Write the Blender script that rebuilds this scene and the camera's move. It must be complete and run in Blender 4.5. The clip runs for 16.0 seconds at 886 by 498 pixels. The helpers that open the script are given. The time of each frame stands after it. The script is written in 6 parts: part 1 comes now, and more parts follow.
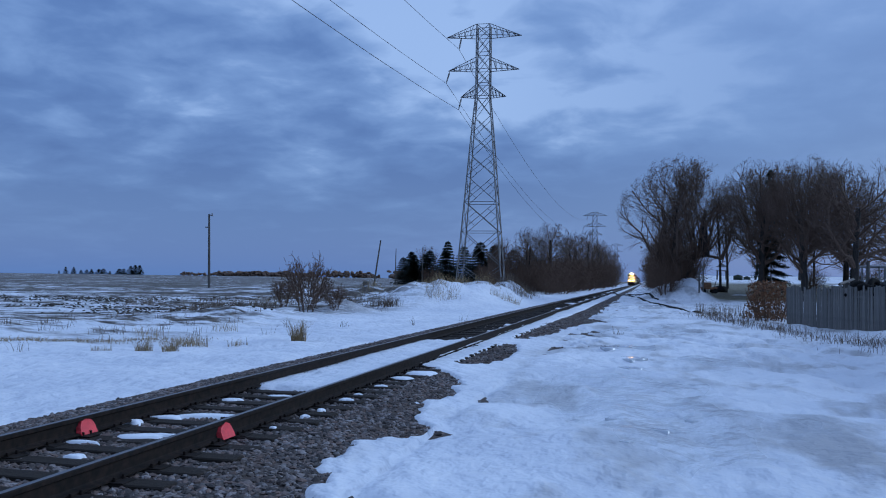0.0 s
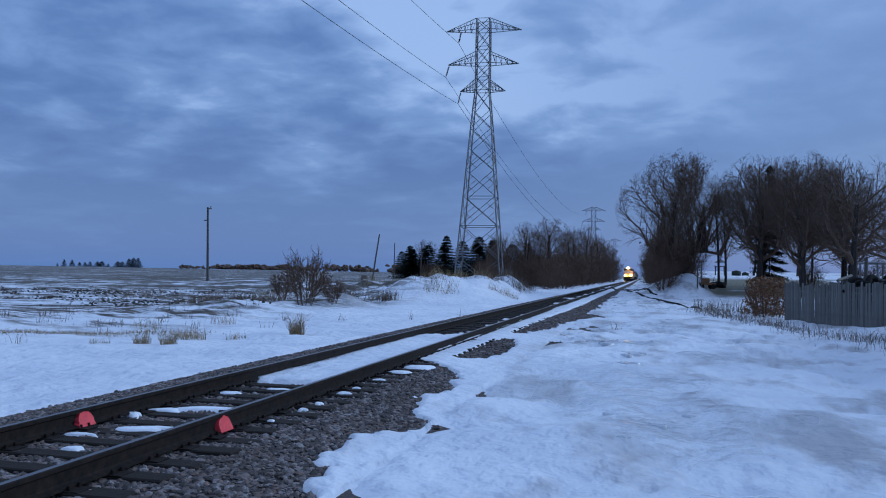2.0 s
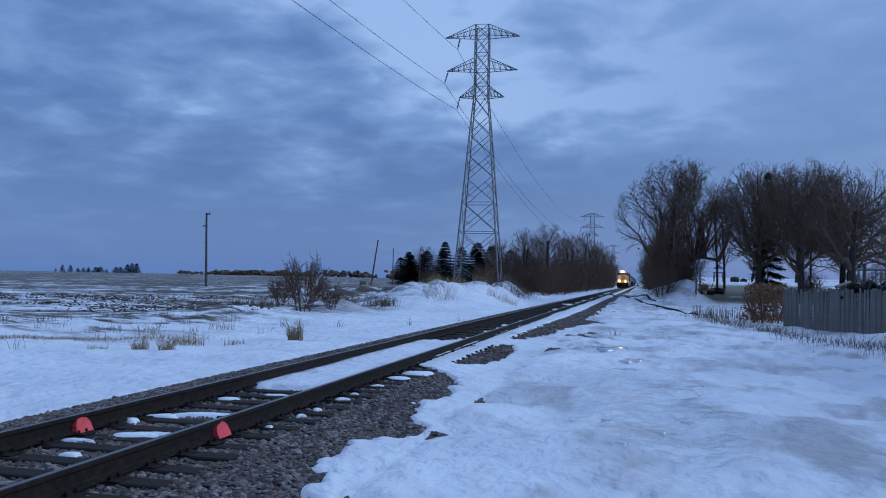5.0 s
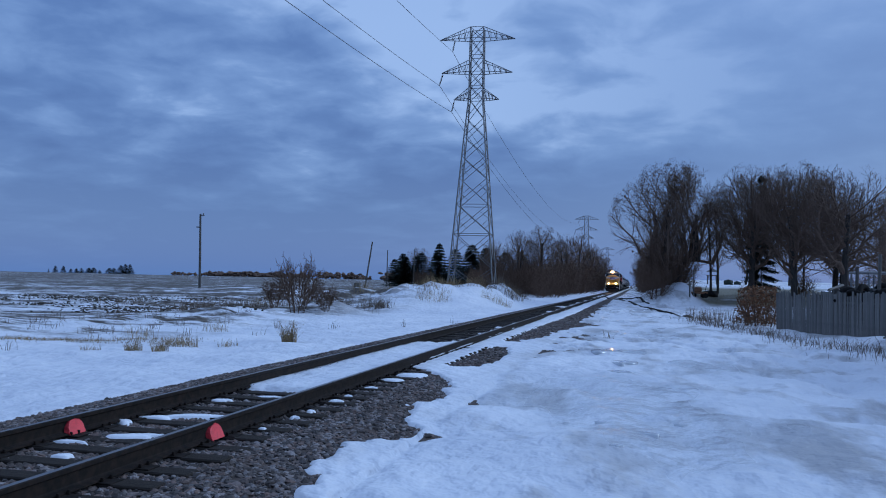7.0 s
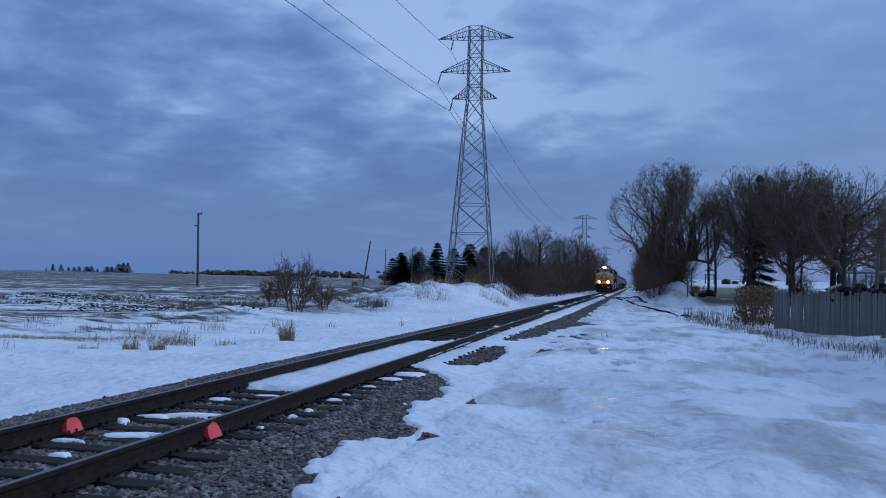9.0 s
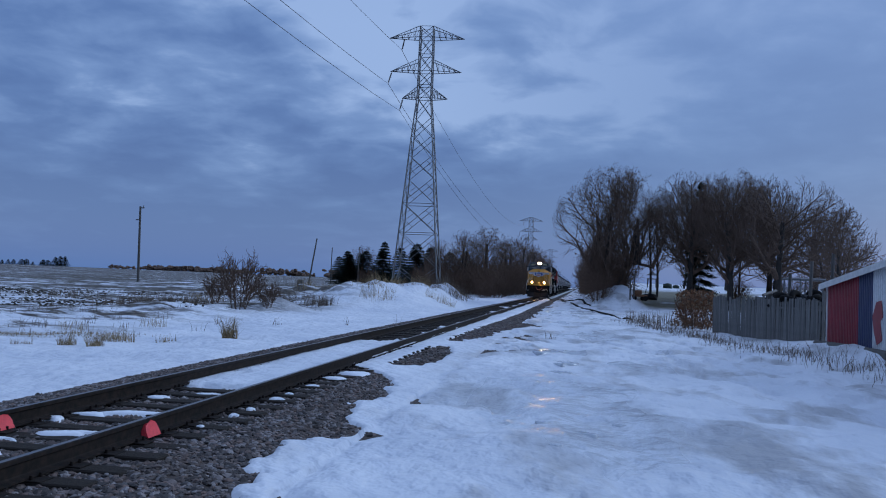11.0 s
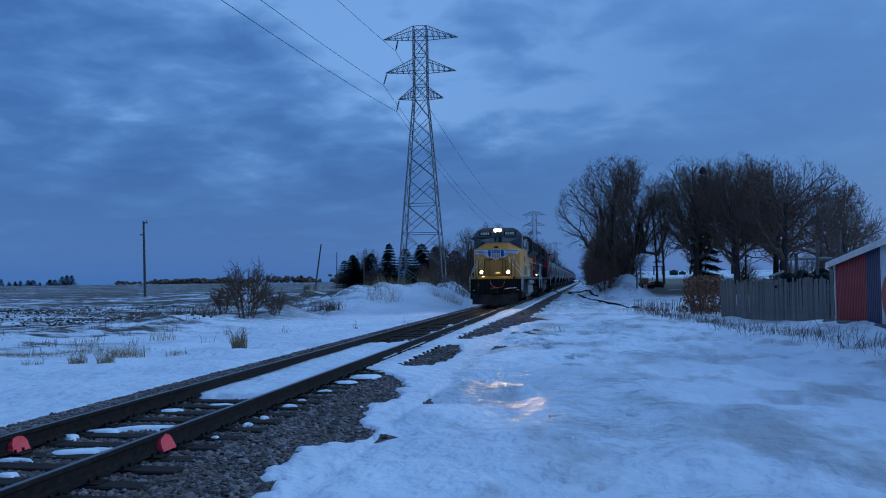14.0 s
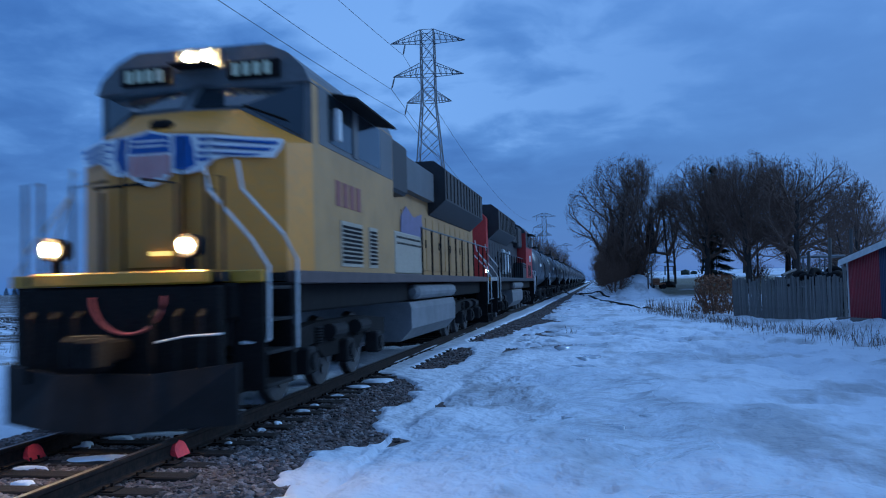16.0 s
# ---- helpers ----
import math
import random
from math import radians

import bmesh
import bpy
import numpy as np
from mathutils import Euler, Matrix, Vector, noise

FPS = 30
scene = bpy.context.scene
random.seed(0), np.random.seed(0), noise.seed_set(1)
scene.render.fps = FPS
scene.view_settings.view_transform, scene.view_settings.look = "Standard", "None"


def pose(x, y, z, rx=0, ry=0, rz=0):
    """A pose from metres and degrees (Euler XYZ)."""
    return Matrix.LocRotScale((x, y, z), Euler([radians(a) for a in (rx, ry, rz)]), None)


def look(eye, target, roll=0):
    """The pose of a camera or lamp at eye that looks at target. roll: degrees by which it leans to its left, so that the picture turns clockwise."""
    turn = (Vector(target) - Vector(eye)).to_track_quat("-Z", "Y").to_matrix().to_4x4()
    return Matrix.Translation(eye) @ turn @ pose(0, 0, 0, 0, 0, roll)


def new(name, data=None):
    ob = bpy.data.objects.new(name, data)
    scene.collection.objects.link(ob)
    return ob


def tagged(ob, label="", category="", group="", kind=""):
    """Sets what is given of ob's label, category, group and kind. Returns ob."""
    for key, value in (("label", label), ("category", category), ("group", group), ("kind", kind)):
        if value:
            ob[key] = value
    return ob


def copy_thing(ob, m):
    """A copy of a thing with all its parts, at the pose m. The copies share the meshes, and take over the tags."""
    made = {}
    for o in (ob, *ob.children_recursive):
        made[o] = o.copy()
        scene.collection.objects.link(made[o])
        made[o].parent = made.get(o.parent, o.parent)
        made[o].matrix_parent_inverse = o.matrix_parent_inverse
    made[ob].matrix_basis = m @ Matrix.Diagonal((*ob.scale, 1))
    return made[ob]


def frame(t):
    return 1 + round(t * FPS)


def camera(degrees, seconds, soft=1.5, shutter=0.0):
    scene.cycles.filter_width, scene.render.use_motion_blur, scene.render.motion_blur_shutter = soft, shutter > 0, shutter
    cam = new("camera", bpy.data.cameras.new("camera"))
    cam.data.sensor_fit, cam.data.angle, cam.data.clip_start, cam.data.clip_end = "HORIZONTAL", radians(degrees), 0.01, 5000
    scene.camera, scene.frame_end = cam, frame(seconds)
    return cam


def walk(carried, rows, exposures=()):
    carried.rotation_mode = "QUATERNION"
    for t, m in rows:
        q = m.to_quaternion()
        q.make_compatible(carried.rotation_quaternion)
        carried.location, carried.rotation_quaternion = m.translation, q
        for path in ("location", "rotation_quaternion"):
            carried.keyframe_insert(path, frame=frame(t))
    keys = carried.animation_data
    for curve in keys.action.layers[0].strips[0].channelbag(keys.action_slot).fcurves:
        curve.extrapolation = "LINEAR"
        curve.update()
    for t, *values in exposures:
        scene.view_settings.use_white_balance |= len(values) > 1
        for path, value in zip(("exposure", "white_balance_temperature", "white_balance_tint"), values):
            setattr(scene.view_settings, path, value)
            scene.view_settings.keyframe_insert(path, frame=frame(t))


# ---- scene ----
cam = camera(56.8, 16.0, soft=1.05, shutter=0.28)
EYE = (0.0, 0.0, 1.507)          # z = 0 is the top of the rails, y runs along the track
PATH = [
    (0.0, 2.105, -0.791, 13.587),
    (0.5, 1.706, -1.032, 13.311),
    (1.0, 1.530, -1.112, 13.238),
    (1.5, 1.571, -1.064, 13.336),
    (2.0, 1.708, -1.066, 13.485),
    (2.5, 1.848, -1.017, 13.603),
    (3.0, 1.918, -1.025, 13.621),
    (3.5, 1.936, -1.091, 13.602),
    (4.0, 1.954, -1.081, 13.529),
    (6.5, 2.346, -1.314, 13.123),
    (7.0, 2.270, -1.308, 12.983),
    (7.5, 2.141, -1.259, 12.877),
    (8.0, 2.072, -1.208, 12.881),
    (9.4, 2.311, -1.572, 12.731),
    (9.9, 2.471, -1.815, 12.531),
    (10.3, 2.604, -2.017, 11.881),
    (10.4, 2.584, -2.181, 11.090),
    (10.5, 2.563, -2.344, 10.477),
    (10.7, 2.467, -2.352, 9.528),
    (10.8, 2.419, -2.356, 9.331),
    (11.0, 2.322, -2.365, 9.102),
    (11.5, 1.998, -1.771, 9.348),
    (12.0, 1.795, -1.124, 9.716),
    (12.5, 1.750, -0.559, 9.888),
    (13.0, 1.859, -0.135, 9.832),
    (13.5, 2.065, 0.247, 9.617),
    (14.0, 2.230, 0.693, 9.535),
    (14.5, 2.319, 0.996, 9.663),
    (15.0, 2.364, 1.187, 9.931),
    (15.5, 2.407, 1.350, 10.175),
    (16.0, 2.457, 1.480, 10.279),
]
walk(cam, [(t, pose(*EYE, 90 + p, r, w)) for t, p, r, w in PATH],
     exposures=[(0.0, 0.0, 6280, 9), (8.0, -0.03, 6280, 9), (11.0, -0.12, 6550, 11), (13.0, -0.11, 6700, 13), (13.5, -0.38, 5350, 6), (14.3, -0.47, 5000, -2), (15.5, -0.50, 4420, -4), (16.0, -0.30, 4850, 1)])

# ---- world, dusk under broken cloud ----
world = bpy.data.worlds.new("dusk")
scene.world = world
world.use_nodes = True
wt = world.node_tree
wt.nodes.clear()


def wn(kind, **values):
    n = wt.nodes.new(kind)
    for k, v in values.items():
        n.inputs[k].default_value = v
    return n


def wmath(op, a, b=None, clamp=False):
    n = wt.nodes.new("ShaderNodeMath")
    n.operation, n.use_clamp = op, clamp
    for i, s in enumerate((a, b)):
        if s is None:
            continue
        if isinstance(s, (int, float)):
            n.inputs[i].default_value = s
        else:
            wt.links.new(s, n.inputs[i])
    return n.outputs[0]


def wramp(fac, stops):
    n = wt.nodes.new("ShaderNodeValToRGB")
    wt.links.new(fac, n.inputs[0])
    els = n.color_ramp.elements
    while len(els) < len(stops):
        els.new(0.5)
    for e, (p, c) in zip(els, stops):
        e.position, e.color = p, (*c, 1)
    return n.outputs[0]


def wmix(fac, a, b, blend="MIX"):
    n = wt.nodes.new("ShaderNodeMix")
    n.data_type, n.blend_type = "RGBA", blend
    for sock, s in ((n.inputs[0], fac), (n.inputs[6], a), (n.inputs[7], b)):
        if isinstance(s, (int, float)):
            sock.default_value = s
        elif isinstance(s, tuple):
            sock.default_value = (*s, 1)
        else:
            wt.links.new(s, sock)
    return n.outputs[2]


coord = wt.nodes.new("ShaderNodeTexCoord")
sep = wt.nodes.new("ShaderNodeSeparateXYZ")
wt.links.new(coord.outputs["Generated"], sep.inputs[0])
up = wmath("MAXIMUM", sep.outputs[2], 0.0)
flat = wmath("ADD", up, 0.20)
comb = wt.nodes.new("ShaderNodeCombineXYZ")
wt.links.new(wmath("DIVIDE", sep.outputs[0], flat), comb.inputs[0])
wt.links.new(wmath("DIVIDE", sep.outputs[1], flat), comb.inputs[1])
comb.inputs[2].default_value = 3.7
big = wn("ShaderNodeTexNoise", Scale=0.75, Detail=3.0, Roughness=0.45)
wt.links.new(comb.outputs[0], big.inputs["Vector"])
fine = wn("ShaderNodeTexNoise", Scale=4.2, Detail=5.0, Roughness=0.52, Distortion=0.25)
wt.links.new(comb.outputs[0], fine.inputs["Vector"])
cloud = wmath("ADD", wmath("MULTIPLY", big.outputs["Fac"], 0.62), wmath("MULTIPLY", fine.outputs["Fac"], 0.38))
cloud = wmath("ADD", cloud, wmath("MULTIPLY", wmath("SUBTRACT", up, 0.185), 0.72))
low = wramp(cloud, [(0.40, (0.062, 0.134, 0.365)), (0.49, (0.096, 0.190, 0.450)), (0.56, (0.160, 0.280, 0.570)), (0.63, (0.31, 0.46, 0.78))])
haze = wramp(up, [(0.0, (0.092, 0.205, 0.490)), (0.10, (0.112, 0.220, 0.490)), (0.30, (0.170, 0.290, 0.590)), (1.0, (0.40, 0.58, 1.00))])
amount = wramp(up, [(0.0, (0.15, 0.15, 0.15)), (0.07, (0.45, 0.45, 0.45)), (0.16, (0.95, 0.95, 0.95)), (0.30, (0.95, 0.95, 0.95)), (0.7, (0.35, 0.35, 0.35))])
veil = wramp(wmath("ADD", wmath("MULTIPLY", sep.outputs[0], 1.0), 0.5), [(0.30, (1, 1, 1)), (0.62, (0.35, 0.35, 0.35))])
sky = wmix(wmath("MULTIPLY", amount, veil), haze, low)
air = wt.nodes.new("ShaderNodeTexSky")
air.sky_type, air.sun_disc, air.sun_elevation, air.sun_rotation = "NISHITA", False, radians(6.0), radians(60)
bg_a, bg_b, add = wn("ShaderNodeBackground", Strength=1.0), wn("ShaderNodeBackground", Strength=0.02), wt.nodes.new("ShaderNodeAddShader")
wt.links.new(sky, bg_a.inputs[0])
wt.links.new(air.outputs[0], bg_b.inputs[0])
wt.links.new(bg_a.outputs[0], add.inputs[0])
wt.links.new(bg_b.outputs[0], add.inputs[1])
wt.links.new(add.outputs[0], wt.nodes.new("ShaderNodeOutputWorld").inputs[0])

sun_data = bpy.data.lights.new("sun", "SUN")
sun_data.energy, sun_data.angle, sun_data.color = 1.35, radians(24), (0.60, 0.78, 1.0)
new("sun", sun_data).matrix_world = look((45, 26, 24), (0, 0, 0))

# ---- materials ----
class Mat:
    """Small builder for a procedural material."""

    def __init__(self, name):
        self.m = bpy.data.materials.new(name)
        self.m.use_nodes = True
        self.t = self.m.node_tree
        self.b = self.t.nodes["Principled BSDF"]
        self.geo = self.t.nodes.new("ShaderNodeNewGeometry")
        self.pos = self.geo.outputs["Position"]
        self.obj = self.t.nodes.new("ShaderNodeTexCoord").outputs["Object"]

    def link(self, a, b):
        self.t.links.new(a, b)

    def math(self, op, a, b=0.0, clamp=False):
        n = self.t.nodes.new("ShaderNodeMath")
        n.operation, n.use_clamp = op, clamp
        for i, s in enumerate((a, b)):
            if isinstance(s, (int, float)):
                n.inputs[i].default_value = s
            else:
                self.link(s, n.inputs[i])
        return n.outputs[0]

    def noise(self, scale, detail=4.0, rough=0.55, vec=None, stretch=None, shift=0.0):
        n = self.t.nodes.new("ShaderNodeTexNoise")
        n.inputs["Scale"].default_value, n.inputs["Detail"].default_value, n.inputs["Roughness"].default_value = scale, detail, rough
        src = vec or self.obj
        mp = self.t.nodes.new("ShaderNodeMapping")
        mp.inputs["Location"].default_value = (shift, shift * 0.7, 0)
        if stretch:
            mp.inputs["Scale"].default_value = stretch
        self.link(src, mp.inputs[0])
        self.link(mp.outputs[0], n.inputs["Vector"])
        return n.outputs["Fac"]

    def ramp(self, fac, stops):
        n = self.t.nodes.new("ShaderNodeValToRGB")
        self.link(fac, n.inputs[0])
        els = n.color_ramp.elements
        while len(els) < len(stops):
            els.new(0.5)
        for e, (p, c) in zip(els, stops):
            e.position = p
            e.color = (c, c, c, 1) if isinstance(c, (int, float)) else (*c, 1)
        return n.outputs[0]

    def mix(self, fac, a, b, blend="MIX"):
        n = self.t.nodes.new("ShaderNodeMix")
        n.data_type, n.blend_type = "RGBA", blend
        for sock, s in ((n.inputs[0], fac), (n.inputs[6], a), (n.inputs[7], b)):
            if isinstance(s, (int, float)):
                sock.default_value = s
            elif isinstance(s, tuple):
                sock.default_value = (*s, 1)
            else:
                self.link(s, sock)
        return n.outputs[2]

    def set(self, color=None, rough=None, metal=None, spec=None):
        for key, v in (("Base Color", color), ("Roughness", rough), ("Metallic", metal), ("Specular IOR Level", spec)):
            if v is None:
                continue
            if isinstance(v, tuple):
                self.b.inputs[key].default_value = (*v, 1)
            elif isinstance(v, (int, float)):
                self.b.inputs[key].default_value = v
            else:
                self.link(v, self.b.inputs[key])
        return self

    def bump(self, height, strength=0.4, dist=0.02):
        n = self.t.nodes.new("ShaderNodeBump")
        n.inputs["Strength"].default_value, n.inputs["Distance"].default_value = strength, dist
        self.link(height, n.inputs["Height"])
        self.link(n.outputs[0], self.b.inputs["Normal"])
        return self

    def each(self):
        return self.t.nodes.new("ShaderNodeObjectInfo").outputs["Random"]

    def island(self):
        return self.geo.outputs["Random Per Island"]


def plain(name, color, rough=0.6, metal=0.0, vary=0.35, scale=6.0, grime=None, spec=None, bump=0.15):
    """Painted or weathered surface: two scales of variation and a light relief."""
    m = Mat(name)
    dark = tuple(c * (1 - vary) for c in color)
    col = m.mix(m.ramp(m.noise(scale, 5), [(0.35, 0), (0.65, 1)]), dark, color)
    col = m.mix(m.ramp(m.noise(scale * 9, 3, shift=4), [(0.4, 0), (0.75, 0.5)]), col, grime or tuple(c * 0.55 for c in color))
    m.set(col, rough, metal, spec)
    if bump:
        m.bump(m.noise(scale * 12, 3), bump, 0.004)
    return m.m


def glow(name, color, strength):
    m = bpy.data.materials.new(name)
    m.use_nodes = True
    b = m.node_tree.nodes["Principled BSDF"]
    b.inputs["Base Color"].default_value = (*color, 1)
    b.inputs["Emission Color"].default_value = (*color, 1)
    b.inputs["Emission Strength"].default_value = strength
    return m


def make_ground():
    m = Mat("snow_ground")
    sx = m.t.nodes.new("ShaderNodeSeparateXYZ")
    m.link(m.pos, sx.inputs[0])
    x, y = sx.outputs[0], sx.outputs[1]
    snow = m.mix(m.ramp(m.noise(0.35, 5), [(0.35, 0), (0.7, 1)]), (0.62, 0.645, 0.70), (0.77, 0.78, 0.81))
    snow = m.mix(m.ramp(m.noise(2.2, 4, 0.5, stretch=(1, 0.8, 1)), [(0.52, 0), (0.72, 0.35)]), snow, (0.53, 0.55, 0.60))
    # trampled, dirty and icy snow on the open side of the track
    dirt = m.ramp(m.noise(0.62, 6, 0.60, stretch=(1, 0.5, 1), shift=3), [(0.50, 0), (0.62, 0.9)])
    dirt = m.math("MULTIPLY", dirt, m.math("ADD", m.math("MULTIPLY", x, 0.6), 2.0, clamp=True))
    snow = m.mix(dirt, snow, (0.36, 0.355, 0.365))
    # ploughed field: soil between snow drifts
    field = m.math("MULTIPLY", m.math("MULTIPLY", m.math("ADD", x, 13.0), -0.25, clamp=True), m.math("MULTIPLY", m.math("ADD", y, -17.0), 0.12, clamp=True))
    n1 = m.noise(0.035, 6, 0.65, stretch=(1, 2.2, 1), shift=7)
    n2 = m.noise(0.9, 5, 0.7, stretch=(0.5, 1.4, 1))
    away = m.math("MULTIPLY", m.math("ADD", y, -30.0), 0.011, clamp=True)
    soil = m.math("ADD", m.math("ADD", m.math("MULTIPLY", n1, 0.55), m.math("MULTIPLY", n2, 0.7)), m.math("MULTIPLY", away, 0.08))
    soil = m.math("MULTIPLY", m.ramp(soil, [(0.59, 0), (0.68, 1)]), field)
    soil_col = m.mix(m.ramp(m.noise(3.0, 4), [(0.4, 0), (0.6, 1)]), (0.040, 0.034, 0.030), (0.115, 0.095, 0.075))
    col = m.mix(soil, snow, soil_col)
    # dormant lawn of the yard
    lawn = m.math("MULTIPLY", m.math("MULTIPLY", m.math("ADD", x, -5.6), 0.8, clamp=True), m.math("MULTIPLY", m.math("ADD", y, -79.0), 0.3, clamp=True))
    lawn = m.math("MULTIPLY", lawn, m.math("MULTIPLY", m.math("ADD", y, -128.0), -0.15, clamp=True))
    lawn = m.math("MULTIPLY", lawn, m.ramp(m.noise(0.12, 4, shift=2), [(0.34, 0), (0.40, 1)]))
    col = m.mix(lawn, col, m.mix(m.noise(1.5, 5), (0.07, 0.065, 0.03), (0.16, 0.13, 0.06)))
    ice = m.ramp(m.noise(0.30, 3, 0.5, stretch=(1, 0.55, 1), shift=11), [(0.50, 0), (0.58, 1)])
    ice = m.math("MULTIPLY", ice, m.math("MULTIPLY", m.math("ADD", x, 3.0), 0.6, clamp=True))
    ice = m.math("MULTIPLY", ice, m.math("MULTIPLY", m.math("ADD", x, -4.5), -0.4, clamp=True))
    rough = m.mix(ice, (0.60, 0.60, 0.60), (0.22, 0.22, 0.22))
    rough = m.mix(soil, rough, (0.9, 0.9, 0.9))
    m.set(m.mix(m.math("MULTIPLY", ice, 0.22), col, (0.50, 0.52, 0.56)), rough, spec=0.5)
    h = m.math("ADD", m.math("MULTIPLY", m.noise(3.4, 3, 0.5, stretch=(1, 0.8, 1)), 1.0), m.math("MULTIPLY", m.noise(14, 3), 0.035))
    m.bump(h, 1.0, 0.13)
    return m.m


def make_ballast(stone):
    m = Mat("ballast_stone" if stone else "ballast_bed")
    pick = m.island() if stone else m.noise(26, 2)
    col = m.ramp(pick, [(0.0, (0.040, 0.036, 0.035)), (0.35, (0.105, 0.090, 0.085)), (0.6, (0.165, 0.115, 0.098)), (0.85, (0.28, 0.255, 0.25)), (1.0, (0.060, 0.055, 0.055))])
    # bed colour pulled towards near black: painted shade of the gaps between stones
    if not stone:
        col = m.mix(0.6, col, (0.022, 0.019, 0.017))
    col = m.mix(m.ramp(m.noise(1.2, 4), [(0.4, 0), (0.7, 0.55)]), col, (0.085, 0.062, 0.05))
    m.set(col, 0.85, spec=0.25)
    m.bump(m.noise(60 if stone else 30, 3), 0.5, 0.004 if stone else 0.03)
    return m.m


def make_tie():
    m = Mat("creosoted_timber")
    grain = m.noise(5, 6, 0.7, stretch=(0.8, 16, 16))
    col = m.ramp(grain, [(0.3, (0.014, 0.011, 0.009)), (0.55, (0.032, 0.025, 0.020)), (0.75, (0.060, 0.048, 0.040))])
    m.set(m.mix(m.each(), col, m.mix(0.5, col, (0.03, 0.024, 0.020))), 0.9, spec=0.2)
    m.bump(grain, 0.6, 0.01)
    return m.m


def make_rail():
    """Rusty web, worn bright running surface on the upward faces of the head."""
    m = Mat("rail_steel")
    sx = m.t.nodes.new("ShaderNodeSeparateXYZ")
    m.link(m.geo.outputs["Normal"], sx.inputs[0])
    sp = m.t.nodes.new("ShaderNodeSeparateXYZ")
    m.link(m.pos, sp.inputs[0])
    top = m.math("GREATER_THAN", sp.outputs[2], -0.02)
    worn = m.math("MULTIPLY", m.ramp(sx.outputs[2], [(0.90, 0), (0.97, 1)]), top)
    rust = m.mix(m.ramp(m.noise(14, 5), [(0.35, 0), (0.7, 1)]), (0.010, 0.008, 0.007), (0.030, 0.019, 0.014))
    m.set(m.mix(worn, rust, (0.17, 0.155, 0.15)), m.mix(worn, (0.85, 0.85, 0.85), (0.36, 0.36, 0.36)), worn, 0.2)
    m.bump(m.noise(40, 3), 0.3, 0.003)
    return m.m


def make_wood(name, lo, hi, stretch=(14, 14, 0.7), rough=0.85):
    m = Mat(name)
    grain = m.noise(4, 6, 0.7, stretch=stretch)
    col = m.ramp(grain, [(0.3, lo), (0.7, hi)])
    col = m.mix(m.math("MULTIPLY", m.each(), 0.55), col, tuple(c * 0.5 for c in lo))
    m.set(col, rough)
    m.bump(grain, 0.5, 0.008)
    return m.m


def make_bark(name, lo, hi):
    m = Mat(name)
    n = m.noise(3, 5, 0.7, stretch=(3, 3, 0.7))
    m.set(m.mix(m.math("MULTIPLY", m.island(), 0.5), m.ramp(n, [(0.3, lo), (0.7, hi)]), lo), 0.9, spec=0.2)
    m.bump(n, 0.5, 0.02)
    return m.m


def make_leafy(name, lo, hi):
    m = Mat(name)
    m.set(m.ramp(m.island(), [(0.0, lo), (1.0, hi)]), 0.75, spec=0.25)
    return m.m


GROUND = make_ground()
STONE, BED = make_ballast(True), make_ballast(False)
TIE, RAIL = make_tie(), make_rail()
SNOWLUMP = plain("snow_lump", (0.84, 0.86, 0.90), 0.5, vary=0.08, grime=(0.68, 0.69, 0.74))
RED_SPRAY = plain("red_spray_paint", (0.90, 0.06, 0.075), 0.6, vary=0.2, scale=14)
FENCE_WOOD = make_wood("weathered_fence_board", (0.080, 0.075, 0.070), (0.215, 0.203, 0.190))
POLE_WOOD = make_wood("pole_timber", (0.075, 0.068, 0.062), (0.16, 0.145, 0.13))
BARK = make_bark("bark", (0.030, 0.026, 0.024), (0.080, 0.070, 0.062))
TWIG = make_bark("twigs", (0.085, 0.055, 0.042), (0.185, 0.125, 0.092))
BRUSH = make_bark("brush_stems", (0.080, 0.048, 0.034), (0.170, 0.108, 0.074))
RUSSET = make_leafy("withered_oak_leaves", (0.10, 0.045, 0.022), (0.22, 0.105, 0.05))
NEEDLE = make_leafy("spruce_needles", (0.010, 0.017, 0.013), (0.028, 0.042, 0.030))
STRAW = make_leafy("dry_straw", (0.17, 0.115, 0.06), (0.42, 0.31, 0.17))
WEED = make_leafy("dead_weed", (0.075, 0.055, 0.042), (0.20, 0.15, 0.11))
CLOD = make_bark("field_stubble", (0.030, 0.026, 0.022), (0.10, 0.085, 0.066))
GALV = plain("galvanised_steel", (0.20, 0.205, 0.215), 0.55, 0.6, 0.3, 3)
WIRE = plain("conductor", (0.05, 0.05, 0.055), 0.5, 0.5, 0.2)
INSUL = plain("insulator", (0.06, 0.045, 0.04), 0.3, 0, 0.2)
SHED_RED = plain("red_sheet_metal", (0.26, 0.020, 0.030), 0.5, 0.0, 0.25, 2.0)
SHED_BLUE = plain("navy_sheet_metal", (0.030, 0.045, 0.115), 0.5, 0.0, 0.25, 2.0)
SHED_WHITE = plain("white_sheet_metal", (0.62, 0.63, 0.64), 0.5, 0.0, 0.2, 2.0)
ROOF = plain("roof_sheet", (0.22, 0.225, 0.235), 0.5, 0.3, 0.3, 2.0)
TRIM = plain("white_trim", (0.60, 0.60, 0.58), 0.6, 0.0, 0.25, 3.0)
YELLOW = plain("armour_yellow_paint", (0.56, 0.235, 0.018), 0.45, 0.0, 0.16, 1.3, grime=(0.34, 0.20, 0.05))
FADED = plain("faded_yellow_paint", (0.40, 0.225, 0.066), 0.55, 0.0, 0.22, 1.6, grime=(0.30, 0.22, 0.12))
